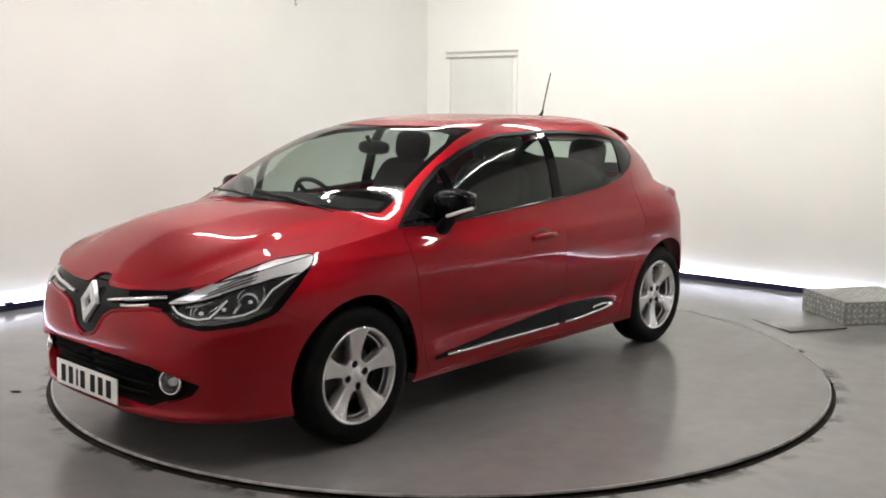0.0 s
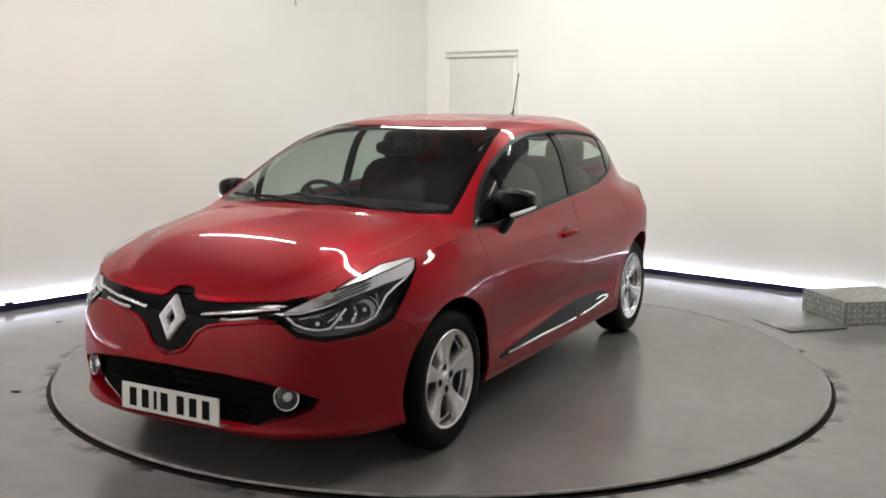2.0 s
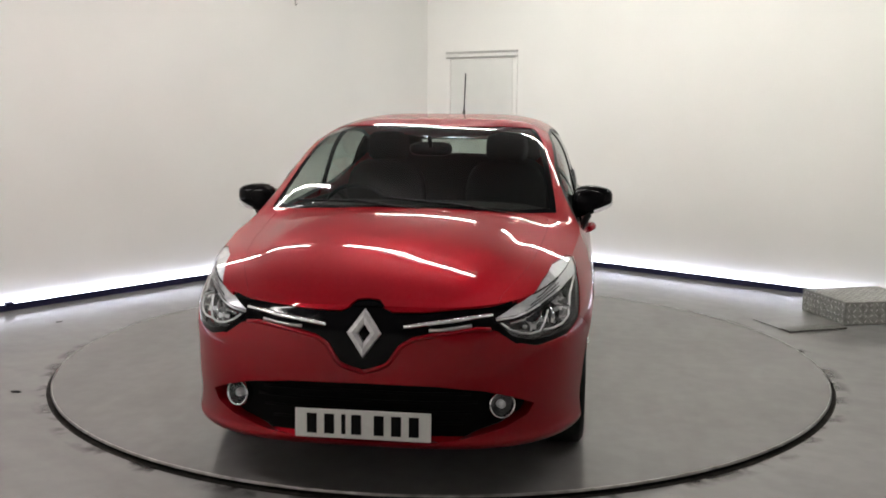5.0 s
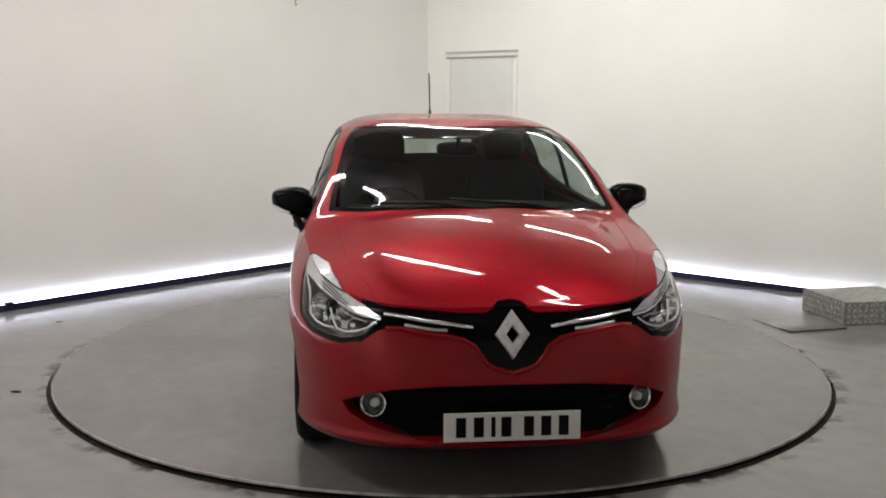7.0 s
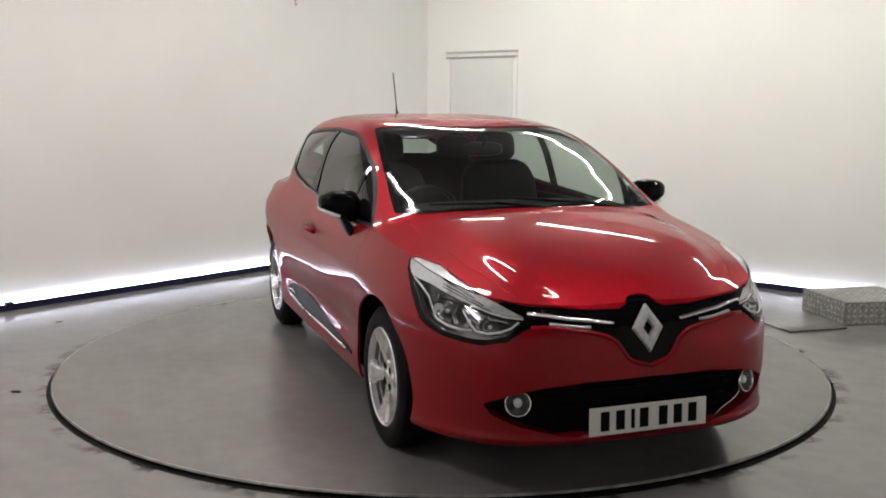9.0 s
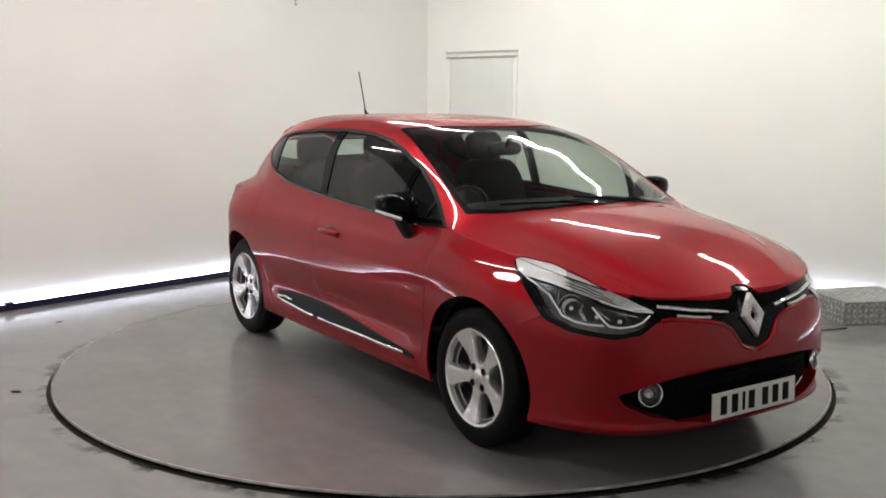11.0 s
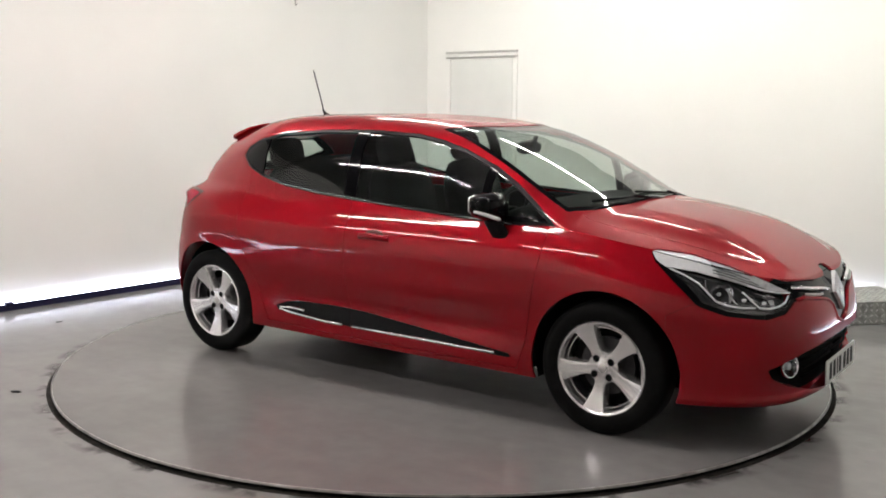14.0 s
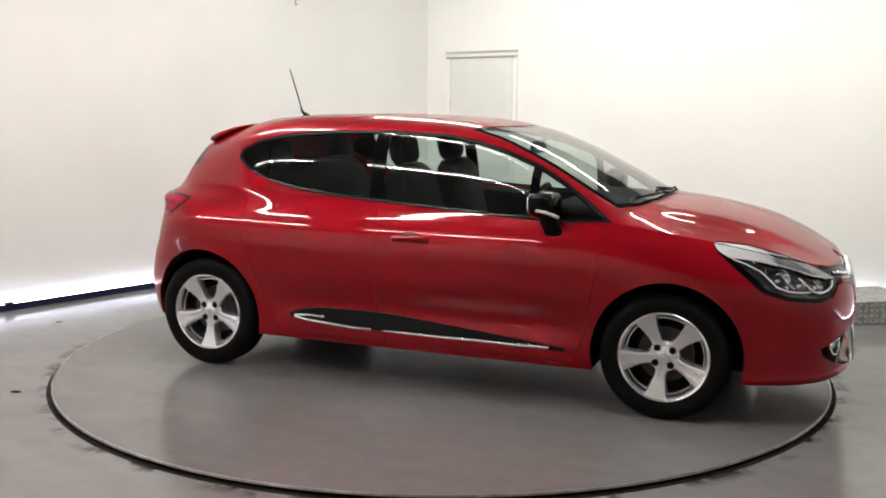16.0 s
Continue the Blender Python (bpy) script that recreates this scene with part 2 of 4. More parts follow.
# ---- door in the right wall ----
door = new("door_1")
p = room(-GAP, 0.68, FLOOR_Z)
door.matrix_basis = pose(p.x, p.y, p.z, 0, 0, TURN)
tagged(door, "flush white painted door with a slim frame", "door", kind="structure")
part("leaf", box_bm((0.80, 0.012, 1.98), pose(0.0, -0.004, 1.0), 0.003), DOOR, door, "white flush leaf")
for x in (-0.432, 0.432):
    part("door_frame", box_bm((0.05, 0.018, 2.015), pose(x, -0.007, 1.008), 0.003), WALL, door)
part("door_head", box_bm((0.92, 0.035, 0.022), pose(0, -0.015, 2.062), 0.004), STEEL, door, "grey metal head rail")
part("door_head", box_bm((0.90, 0.022, 0.03), pose(0, -0.009, 2.036), 0.003), WALL, door)
part("door_gap", box_bm((0.92, 0.03, 0.018), pose(0, -0.013, 2.010), 0.003), STEEL, door, "grey shadow rail")

# ---- small fittings on the left wall ----
p = room(4.665, -0.005, 0.02)
ob = part("cable_box", box_bm((0.05, 0.06, 0.035), Matrix(), 0.006), NAVY)
ob.matrix_basis = pose(p.x, p.y, 0.024, 0, 0, TURN)
tagged(ob, "small dark cable box on the kickboard", "cable box")

p = room(1.83, -GAP, 2.44)
ob = part("wall_hook", hook_rod(), STEEL, smooth=True)
ob.matrix_basis = pose(p.x, p.y, p.z, 0, 0, TURN)
tagged(ob, "small grey metal hook high on the wall", "hook")

# ---- tread-plate step box and floor plate ----
step = new("step_box")
step.matrix_basis = pose(3.096, 1.25, FLOOR_Z, 0, 0, 11)
tagged(step, "low aluminium tread-plate step box on the floor", "step box")
part("casing", box_bm((0.63, 0.55, 0.165), pose(0, 0, 0.0825), 0.006), TREAD, step, "bare aluminium casing")


def tread_mesh():
    bm = bmesh.new()
    vs = [bm.verts.new(q) for q in ((-0.017, 0, 0), (0, -0.0045, 0), (0.017, 0, 0), (0, 0.0045, 0))]
    tops = [bm.verts.new(q) for q in ((-0.009, 0, 0.0028), (0.009, 0, 0.0028))]
    for q in ((0, 1, 4), (3, 0, 4), (1, 2, 5), (2, 3, 5)):
        bm.faces.new([(vs + tops)[i] for i in q])
    bm.faces.new((vs[1], tops[1], tops[0]))
    bm.faces.new((vs[3], tops[0], tops[1]))
    bmesh.ops.recalc_face_normals(bm, faces=bm.faces)
    me = bpy.data.meshes.new("tread")
    bm.to_mesh(me)
    bm.free()
    me.materials.append(TREAD_BAR)
    return me


tread = tread_mesh()
for face, nu, nv, du, dv in ((pose(0, 0, 0.1655), 14, 12, 0.044, 0.044), (pose(0, -0.2755, 0.0825, 90), 14, 4, 0.044, 0.04), (pose(-0.3155, 0, 0.0825, 90, 0, -90), 12, 4, 0.044, 0.04)):
    for i in range(nu):
        for j in range(nv):
            ob = new("tread", tread)
            ob.parent = step
            ob.matrix_basis = face @ pose((i - (nu - 1) / 2) * du, (j - (nv - 1) / 2) * dv, 0, 0, 0, 45 if (i + j) % 2 else -45)
cover = new("floor_plate")
cover.matrix_basis = pose(2.528, 0.948, FLOOR_Z, 0, 0, 17)
tagged(cover, "thin grey metal cover plate lying on the floor", "floor plate")
part("sheet", box_bm((0.46, 0.42, 0.006), pose(0, 0, 0.004), 0.002), FLOOR, cover)
part("front_lip", box_bm((0.462, 0.10, 0.012), pose(0, -0.165, 0.007), 0.003), COVER_DARK, cover, "dark worn front lip")

# ---- small litter on the floor ----
for i, (x, y, k) in enumerate(((-2.253, -0.808, 1.0), (-2.677, 0.872, 0.9))):
    bm = bmesh.new()
    bmesh.ops.create_icosphere(bm, subdivisions=2, radius=0.018 * k)
    for v in bm.verts:
        v.co *= 1 + 0.5 * noise.noise(v.co * 60 + Vector((i, 0, 0)))
        v.co.z = max(v.co.z * 0.25, -0.002) + 0.002
    ob = part("litter", bm, RUBBER, smooth=True)
    ob.matrix_basis = pose(x, y, FLOOR_Z, 0, 0, 40 * i) @ Matrix.Diagonal((1.6, 0.8, 1, 1))
    tagged(ob, "small dark crumb of dirt on the floor", "litter", "litter on the floor")

# ---- car skin ----
def spline(*pairs):
    """A smooth monotone curve through (x, value) pairs."""
    p = np.array(sorted(pairs), float)
    x, y = p[:, 0], p[:, 1]
    h, d = np.diff(x), np.diff(y) / np.diff(x)
    m = np.zeros(len(x))
    m[0], m[-1] = d[0], d[-1]
    for i in range(1, len(x) - 1):
        if d[i - 1] * d[i] > 0:
            w1, w2 = 2 * h[i] + h[i - 1], h[i] + 2 * h[i - 1]
            m[i] = (w1 + w2) / (w1 / d[i - 1] + w2 / d[i])

    def at(q):
        q = np.clip(np.asarray(q, float), x[0], x[-1])
        i = np.clip(np.searchsorted(x, q) - 1, 0, len(h) - 1)
        t = (q - x[i]) / h[i]
        return (y[i] * (1 + 2 * t) * (1 - t) ** 2 + h[i] * m[i] * t * (1 - t) ** 2 + y[i + 1] * t * t * (3 - 2 * t) + h[i] * m[i + 1] * t * t * (t - 1))
    return at


NOSE = spline((0.17, 2.03), (0.205, 2.10), (0.235, 2.132), (0.258, 2.124), (0.30, 2.128), (0.42, 2.1475), (0.55, 2.135), (0.66, 2.105), (0.74, 2.05))
TAIL = spline((0.17, -1.78), (0.25, -1.86), (0.45, -1.9145), (0.6, -1.88), (0.75, -1.825), (0.86, -1.80), (0.95, -1.80), (1.0, -1.75), (1.1, -1.68))
SHOULDER = spline((2.06, 0.735), (1.95, 0.765), (1.8, 0.81), (1.47, 0.875), (1.0, 0.935), (0.6, 0.95), (0.0, 0.98), (-0.5, 1.02), (-0.9, 1.055), (-1.2, 1.055), (-1.5, 1.03), (-1.8, 0.985))
BOTTOM = spline((2.1, 0.205), (1.7, 0.212), (0.9, 0.212), (-0.9, 0.22), (-1.6, 0.26), (-1.9, 0.28))
CROWN = spline((2.06, 0.735), (2.0, 0.775), (1.9, 0.83), (1.8, 0.873), (1.65, 0.928), (1.5, 0.963), (1.3, 0.996), (1.2, 1.013), (1.16, 1.03), (1.1, 1.065), (1.0, 1.118), (0.9, 1.166), (0.62, 1.288), (0.355, 1.374), (0.08, 1.417), (-0.2, 1.435), (-0.46, 1.441), (-0.8, 1.435), (-1.1, 1.413), (-1.3, 1.374), (-1.45, 1.337), (-1.56, 1.312), (-1.583, 1.28), (-1.605, 1.18), (-1.65, 1.06), (-1.74, 0.985))
WIDTH = spline((0.17, 0.80), (0.24, 0.832), (0.35, 0.845), (0.5, 0.852), (0.62, 0.863), (0.72, 0.863), (0.82, 0.845), (0.9, 0.81), (1.0, 0.775), (1.1, 0.755))
LEAN = spline((1.2, 0.0), (0.9, 0.2), (0.6, 0.25), (-0.8, 0.30), (-1.2, 0.42), (-1.5, 0.6), (-1.7, 0.7))
SQUARE = spline((2.0, 2.2), (1.35, 2.3), (1.12, 2.6), (0.9, 3.3), (0.6, 4.4), (0.3, 5.0), (-0.9, 4.6), (-1.3, 3.6), (-1.7, 2.8))
FLAT = spline((2.0, 1.0), (1.35, 1.0), (1.12, 1.35), (0.9, 2.4), (0.7, 3.5), (0.3, 5.0), (-0.9, 4.6), (-1.3, 3.6), (-1.7, 2.8))
CREASE = spline((2.02, 0.0), (1.9, 0.6), (1.7, 1.0), (1.35, 1.0), (1.2, 0.5), (1.05, 0.0), (0.0, 0.0))
XF, XR = 1.1, -1.15


def side_width(x, z):
    w = WIDTH(z)
    rear = 1 / (1 + np.exp((x + 1.2) / 0.10))
    w = w + 0.028 * np.exp(-((x + 1.40) / 0.42) ** 2) * np.exp(-((z - 0.86) / 0.12) ** 2)
    w = w - 0.112 * rear / (1 + np.exp(-(z - 0.985) / 0.02))
    w = w + 0.05 / (1 + np.exp((x + 1.55) / 0.05)) * np.exp(-((z - 0.955) / 0.035) ** 2)
    w = w * (1 - 0.065 / (1 + np.exp(-(x - 1.3) / 0.10)) / (1 + np.exp(-(z - 0.76) / 0.05)))
    mid = 1 / (1 + np.exp(-(x + 0.75) / 0.08)) / (1 + np.exp((x - 0.85) / 0.08))
    w = w - 0.031 * mid * np.exp(-((z - 0.42) / 0.085) ** 2)
    w = w + 0.034 / (1 + np.exp(-(x - 1.5) / 0.10)) * np.exp(-((z - 0.19) / 0.09) ** 2)
    w = w * (1 + 0.014 / (1 + np.exp(-(x - 1.2) / 0.12)) / (1 + np.exp((z - 0.74) / 0.05)))
    return w


def skin_grid(na=64, nb=150, nc=40, nv=60, nt=70):
    a = np.linspace(0, np.pi / 2, na) ** 1.0
    kind = np.concatenate([np.zeros(na), np.ones(nb - 2), np.full(nc, 2)])
    par = np.concatenate([a, np.linspace(XF, XR, nb)[1:-1], np.linspace(np.pi / 2, 0, nc)])

    def outline(z):
        nose, tail = NOSE(z), TAIL(z)
        x = np.where(kind == 0, XF + (nose - XF) * np.abs(np.cos(par)) ** (2 / 2.8), np.where(kind == 1, par, XR + (tail - XR) * np.abs(np.cos(par)) ** (2 / 3.0)))
        r = np.where(kind == 0, np.abs(np.sin(par)) ** (2 / 3.4), np.where(kind == 1, 1.0, np.abs(np.sin(par)) ** (2 / 3.2)))
        return x, r * side_width(x, z)
    top = np.full(len(kind), 0.8)
    for _ in range(12):
        top = SHOULDER(outline(top)[0])
    xt = outline(top)[0]
    low = BOTTOM(xt)
    rows = []
    for v in np.linspace(0, 1, nv):
        z = low + (top - low) * v
        x, y = outline(z)
        rows.append(np.stack([x, y, z], -1))
    x, w = rows[-1][:, 0], rows[-1][:, 1]
    for f in np.linspace(0, np.pi / 2, nt)[1:]:
        c = max(np.cos(f), 0.0) ** (2 / SQUARE(x)) if f < np.pi / 2 - 1e-6 else 0 * x
        rise = np.maximum(CROWN(x + 0.10 * c ** 2 * np.exp(-((x - 1.12) / 0.38) ** 2)) - top, 0.0)
        up = rise * (1 - c ** SQUARE(x)) ** (1 / FLAT(x))
        up = up + 0.020 * CREASE(x) / (1 + np.exp((c - 0.70) / 0.03))
        rows.append(np.stack([x, (w - LEAN(x) * up) * c, top + up], -1))
    return np.stack(rows)      # rows x columns x 3


def quads(grid):
    r, c = grid.shape[:2]
    idx = np.arange(r * c).reshape(r, c)
    return np.stack([idx[:-1, :-1], idx[:-1, 1:], idx[1:, 1:], idx[1:, :-1]], -1).reshape(-1, 4)


def grid_normals(v, f):
    n = np.zeros_like(v)
    a = np.cross(v[f[:, 2]] - v[f[:, 0]], v[f[:, 3]] - v[f[:, 1]])
    for k in range(4):
        np.add.at(n, f[:, k], a)
    n[np.abs(v[:, 1]) < 1e-6, 1] = 0
    length = np.linalg.norm(n, axis=1)
    bad = length < 1e-9
    n[bad], length[bad] = (0.7, 0, 0.7), 1
    n /= length[:, None]
    return -n if n[v[:, 1].argmax(), 1] < 0 else n


def outline_distance(p, polygon):
    """Signed distance of 2D points to a closed outline, below zero inside."""
    poly = np.array(polygon, float)
    best, inside = np.full(len(p), 1e9), np.zeros(len(p), bool)
    for a, b in zip(poly, np.roll(poly, -1, 0)):
        ab, ap = b - a, p - a
        t = np.clip(ap @ ab / (ab @ ab), 0, 1)
        best = np.minimum(best, np.linalg.norm(ap - t[:, None] * ab, axis=1))
        cross = ((a[1] > p[:, 1]) != (b[1] > p[:, 1]))
        with np.errstate(divide="ignore", invalid="ignore"):
            inside ^= cross & (p[:, 0] < (b[0] - a[0]) * (p[:, 1] - a[1]) / (b[1] - a[1]) + a[0])
    return np.where(inside, -best, best)


class Skin:
    """The car's outer surface, one half, that is cut into panels."""

    def __init__(self):
        g = skin_grid()
        self.v = g.reshape(-1, 3)
        f = quads(g)
        self.n = grid_normals(self.v, f)
        self.all = []
        for q in f:
            q = [int(i) for k, i in enumerate(q) if np.linalg.norm(self.v[i] - self.v[q[k - 1]]) > 1e-7]
            if len(q) > 2:
                self.all.append(tuple(q))

    def cut(self, faces, field):
        """Parts faces into those where field(points) is below and above zero."""
        d = field(self.v)
        d = np.where(np.abs(d) < 1e-6, 1e-6, d)
        low, high, made, nv, nn, nd = [], [], {}, [], [], []
        base = len(self.v)
        for f in faces:
            s = [d[i] < 0 for i in f]
            if all(s):
                low.append(f)
            elif not any(s):
                high.append(f)
            else:
                a, b = [], []
                for k, i in enumerate(f):
                    j = f[(k + 1) % len(f)]
                    (a if d[i] < 0 else b).append(i)
                    if (d[i] < 0) != (d[j] < 0):
                        key = (min(i, j), max(i, j))
                        if key not in made:
                            t = d[key[0]] / (d[key[0]] - d[key[1]])
                            made[key] = base + len(nv)
                            nv.append(self.v[key[0]] * (1 - t) + self.v[key[1]] * t)
                            nn.append(self.n[key[0]] * (1 - t) + self.n[key[1]] * t)
                        a.append(made[key])
                        b.append(made[key])
                if len(a) > 2:
                    low.append(tuple(a))
                if len(b) > 2:
                    high.append(tuple(b))
        if nv:
            self.v = np.concatenate([self.v, nv])
            nn = np.array(nn)
            self.n = np.concatenate([self.n, nn / np.linalg.norm(nn, axis=1)[:, None]])
        return low, high

    def panel(self, name, faces, mat, parent, label="", sides="both", lift=0.0, rim=0.0):
        """Makes a mesh of faces: lifted off the skin, with a turned-in rim."""
        used = sorted({i for f in faces for i in f})
        at = {i: k for k, i in enumerate(used)}
        n = self.n[used]
        v = self.v[used] + n * lift
        f = [tuple(at[i] for i in q) for q in faces]
        if rim:
            count = {}
            for q in f:
                for k, i in enumerate(q):
                    count.setdefault((min(i, q[k - 1]), max(i, q[k - 1])), []).append((q[k - 1], i))
            edges = [e[0] for key, e in count.items() if len(e) == 1 and not (abs(v[key[0]][1]) < 1e-4 and abs(v[key[1]][1]) < 1e-4)]
            ids = sorted({i for e in edges for i in e})
            top = {i: len(v) + k for k, i in enumerate(ids)}
            bot = {i: len(v) + len(ids) + k for k, i in enumerate(ids)}
            side = np.zeros((len(ids), 3))
            pos = {i: k for k, i in enumerate(ids)}
            for i, j in edges:
                c = np.cross(v[j] - v[i], n[i])
                c /= max(np.linalg.norm(c), 1e-9)
                side[pos[i]] += c
                side[pos[j]] += c
            side /= np.maximum(np.linalg.norm(side, axis=1), 1e-9)[:, None]
            v = np.concatenate([v, v[ids], v[ids] - n[ids] * rim])
            n = np.concatenate([n, side, side])
            f = f + [(top[i], bot[i], bot[j], top[j]) for i, j in edges]
        if sides == "both":
            k = len(v)
            v2, n2 = np.concatenate([v, v * [1, -1, 1]]), np.concatenate([n, n * [1, -1, 1]])
            f2 = f + [tuple(i + k for i in reversed(q)) for q in f]
            return mesh_part(name, v2, f2, mat, parent, label, n2)
        if sides == "left":
            return mesh_part(name, v, f, mat, parent, label, n)
        return mesh_part(name, v * [1, -1, 1], [tuple(reversed(q)) for q in f], mat, parent, label, n * [1, -1, 1])

    def pair(self, name, faces, mat, parent, label="", lift=0.0, rim=0.0):
        return [self.panel(name, faces, mat, p, label, s, lift, rim) for s, p in zip(("left", "right"), parent if isinstance(parent, (list, tuple)) else (parent, parent))]

    def near(self, plane, q, lift=0.0, faces=None):
        """The skin's place nearest to q in a flat view plane(points)."""
        ids = np.array(sorted({i for f in faces for i in f})) if faces else np.arange(len(self.v))
        p = plane(self.v[ids])
        d = np.linalg.norm(p - np.array(q), axis=1)
        k = d.argsort()[:5]
        w = 1 / (d[k] + 1e-4) ** 2
        w /= w.sum()
        return (self.v[ids[k]] * w[:, None]).sum(0) + (self.n[ids[k]] * w[:, None]).sum(0) * lift


def from_side(p):
    return p[:, [0, 2]]


def from_front(p):
    return p[:, [1, 2]]


def from_above(p):
    return p[:, [0, 1]]


def from_corner(p):
    return np.stack([p[:, 1] * 0.766 - p[:, 0] * 0.643, p[:, 2]], -1)


def shape(view, polygon, grow=0.0, within=None):
    def field(p):
        d = outline_distance(view(p), polygon) - grow
        if within is not None:
            d = np.where(within(p), d, np.maximum(np.abs(d), 0.05))
        return d
    return field


def bar(name, points, radius, mat, parent, label="", flat=1.0, n=8, taper=False):
    """A rod along a run of points."""
    pts = [Vector(p) for p in points]
    bm = bmesh.new()
    rings = []
    for i, p in enumerate(pts):
        d = (pts[min(i + 1, len(pts) - 1)] - pts[max(i - 1, 0)]).normalized()
        u = d.cross(Vector((0, 0, 1)))
        u = u.normalized() if u.length > 1e-3 else Vector((0, 1, 0))
        w = u.cross(d)
        k = radius * (1 if not taper else 1 - 0.75 * i / (len(pts) - 1))
        rings.append([bm.verts.new(p + u * math.cos(6.2832 * j / n) * k + w * math.sin(6.2832 * j / n) * k * flat) for j in range(n)])
    for a, b in zip(rings, rings[1:]):
        for j in range(n):
            bm.faces.new((a[j], a[(j + 1) % n], b[(j + 1) % n], b[j]))
    bm.faces.new(rings[0])
    bm.faces.new(rings[-1][::-1])
    return part(name, bm, mat, parent, label, smooth=True)


def blob(sections, n=20, power=2.6):
    """A closed body from cross sections (centre, half width along y, half height along z)."""
    bm = bmesh.new()
    rings = []
    for c, a, b in sections:
        ring = []
        for j in range(n):
            t = 2 * math.pi * j / n
            co, si = math.cos(t), math.sin(t)
            ring.append(bm.verts.new((c[0], c[1] + a * math.copysign(abs(co) ** (2 / power), co), c[2] + b * math.copysign(abs(si) ** (2 / power), si))))
        rings.append(ring)
    for p, q in zip(rings, rings[1:]):
        for j in range(n):
            bm.faces.new((p[j], p[(j + 1) % n], q[(j + 1) % n], q[j]))
    bm.faces.new(rings[0])
    bm.faces.new(rings[-1][::-1])
    return bm


car = new("car")
tagged(car, "shiny metallic red five-door hatchback on the turntable", "car")
skin = Skin()
rest = skin.all

# wheel arches
WHEEL_X, WHEEL_Z = 1.2945, 0.31
for cx, r in ((1.305, 0.362), (-1.2945, 0.365)):
    gone, rest = skin.cut(rest, lambda p: np.where(p[:, 1] > 0.45, np.hypot(p[:, 0] - cx, (p[:, 2] - WHEEL_Z) * 0.985) - r, 0.3))

# windscreen, rear window
SCREEN = [(1.20, -0.2), (1.20, 0.0), (1.18, 0.3), (1.13, 0.51), (1.035, 0.685), (0.93, 0.675), (0.7, 0.64), (0.5, 0.607), (0.3, 0.565), (0.21, 0.54), (0.27, 0.45), (0.31, 0.3), (0.33, 0.0), (0.33, -0.2)]
high = lambda p: p[:, 2] > 0.96
screen, rest = skin.cut(rest, shape(from_above, SCREEN, 0, high))
screen_glass, screen_band = skin.cut(screen, shape(from_above, SCREEN, -0.03, high))
backlight = lambda p: np.maximum(np.maximum(p[:, 0] + 1.50, p[:, 2] - 1.308), 1.05 + 0.1 * (np.abs(p[:, 1]) / 0.55) ** 4 - p[:, 2])
back_pane, rest = skin.cut(rest, backlight)
back_glass, back_band = skin.cut(back_pane, lambda p: backlight(p) + 0.06)

part("spoiler", blob([((-1.26, 0, 1.368), 0.40, 0.008), ((-1.36, 0, 1.340), 0.43, 0.02), ((-1.44, 0, 1.309), 0.44, 0.029), ((-1.50, 0, 1.286), 0.43, 0.028), ((-1.525, 0, 1.279), 0.40, 0.012)], 40, 3.6), PAINT, car, "red roof spoiler lip", smooth=True)

# side windows
WINDOWS = [(1.03, 0.94), (0.89, 1.04), (0.765, 1.125), (0.635, 1.197), (0.44, 1.274), (0.28, 1.318), (0.11, 1.345), (-0.2, 1.36), (-0.53, 1.354), (-0.83, 1.332), (-1.03, 1.290), (-1.13, 1.240), (-1.145, 1.192), (-1.06, 1.132), (-0.9, 1.074), (-0.72, 1.036), (-0.45, 1.005), (-0.12, 0.983), (0.2, 0.962), (0.5, 0.944), (0.8, 0.932)]
broad = lambda p: p[:, 1] > 0.35
windows, rest = skin.cut(rest, shape(from_side, WINDOWS, 0, broad))
chrome_line, windows = skin.cut(windows, lambda p: np.where(p[:, 0] < -0.85, np.maximum(-outline_distance(from_side(p), WINDOWS) - 0.0035, p[:, 2] - 1.2), 1.0))
window_open, window_frame = skin.cut(windows, shape(from_side, WINDOWS, -0.014, broad))
front_glass, other = skin.cut(window_open, shape(from_side, [(0.60, 0.8), (0.60, 1.5), (-0.215, 1.5), (-0.195, 0.8)]))
rear_glass, other = skin.cut(other, shape(from_side, [(-0.275, 0.8), (-0.29, 1.5), (-0.945, 1.5), (-0.905, 0.8)]))
quarter_glass, pillars = skin.cut(other, shape(from_side, [(0.645, 0.97), (0.645, 1.5), (1.2, 1.5), (1.2, 0.97)]))
skin.panel("windscreen", screen_glass, GLASS, car, "clear tinted windscreen glass", lift=-0.004)
skin.panel("windscreen_border", screen_band, GLOSS_BLACK, car, "black glass border", lift=-0.003)
skin.panel("rear_window", back_glass, GLASS, car, lift=-0.004)
skin.panel("rear_window_border", back_band, GLOSS_BLACK, car, "black glass border", lift=-0.003)
skin.pair("front_window", front_glass, SIDE_GLASS, car, lift=-0.008)
skin.pair("rear_side_window", rear_glass, SIDE_GLASS, car, lift=-0.008)
skin.pair("quarter_window", quarter_glass, SIDE_GLASS, car, lift=-0.006)
skin.pair("window_surround", window_frame, BLACK, car, lift=-0.002, rim=0.012)
for name, low, top in (("door_pillar", -0.6, 0.3), ("mirror_base", 0.3, 2.0), ("rear_pillar", -2.0, -0.6)):
    piece = [f for f in pillars if low < skin.v[list(f), 0].mean() < top]
    skin.pair(name, piece, GLOSS_BLACK, car, "gloss black pillar cover", lift=-0.003, rim=0.01)
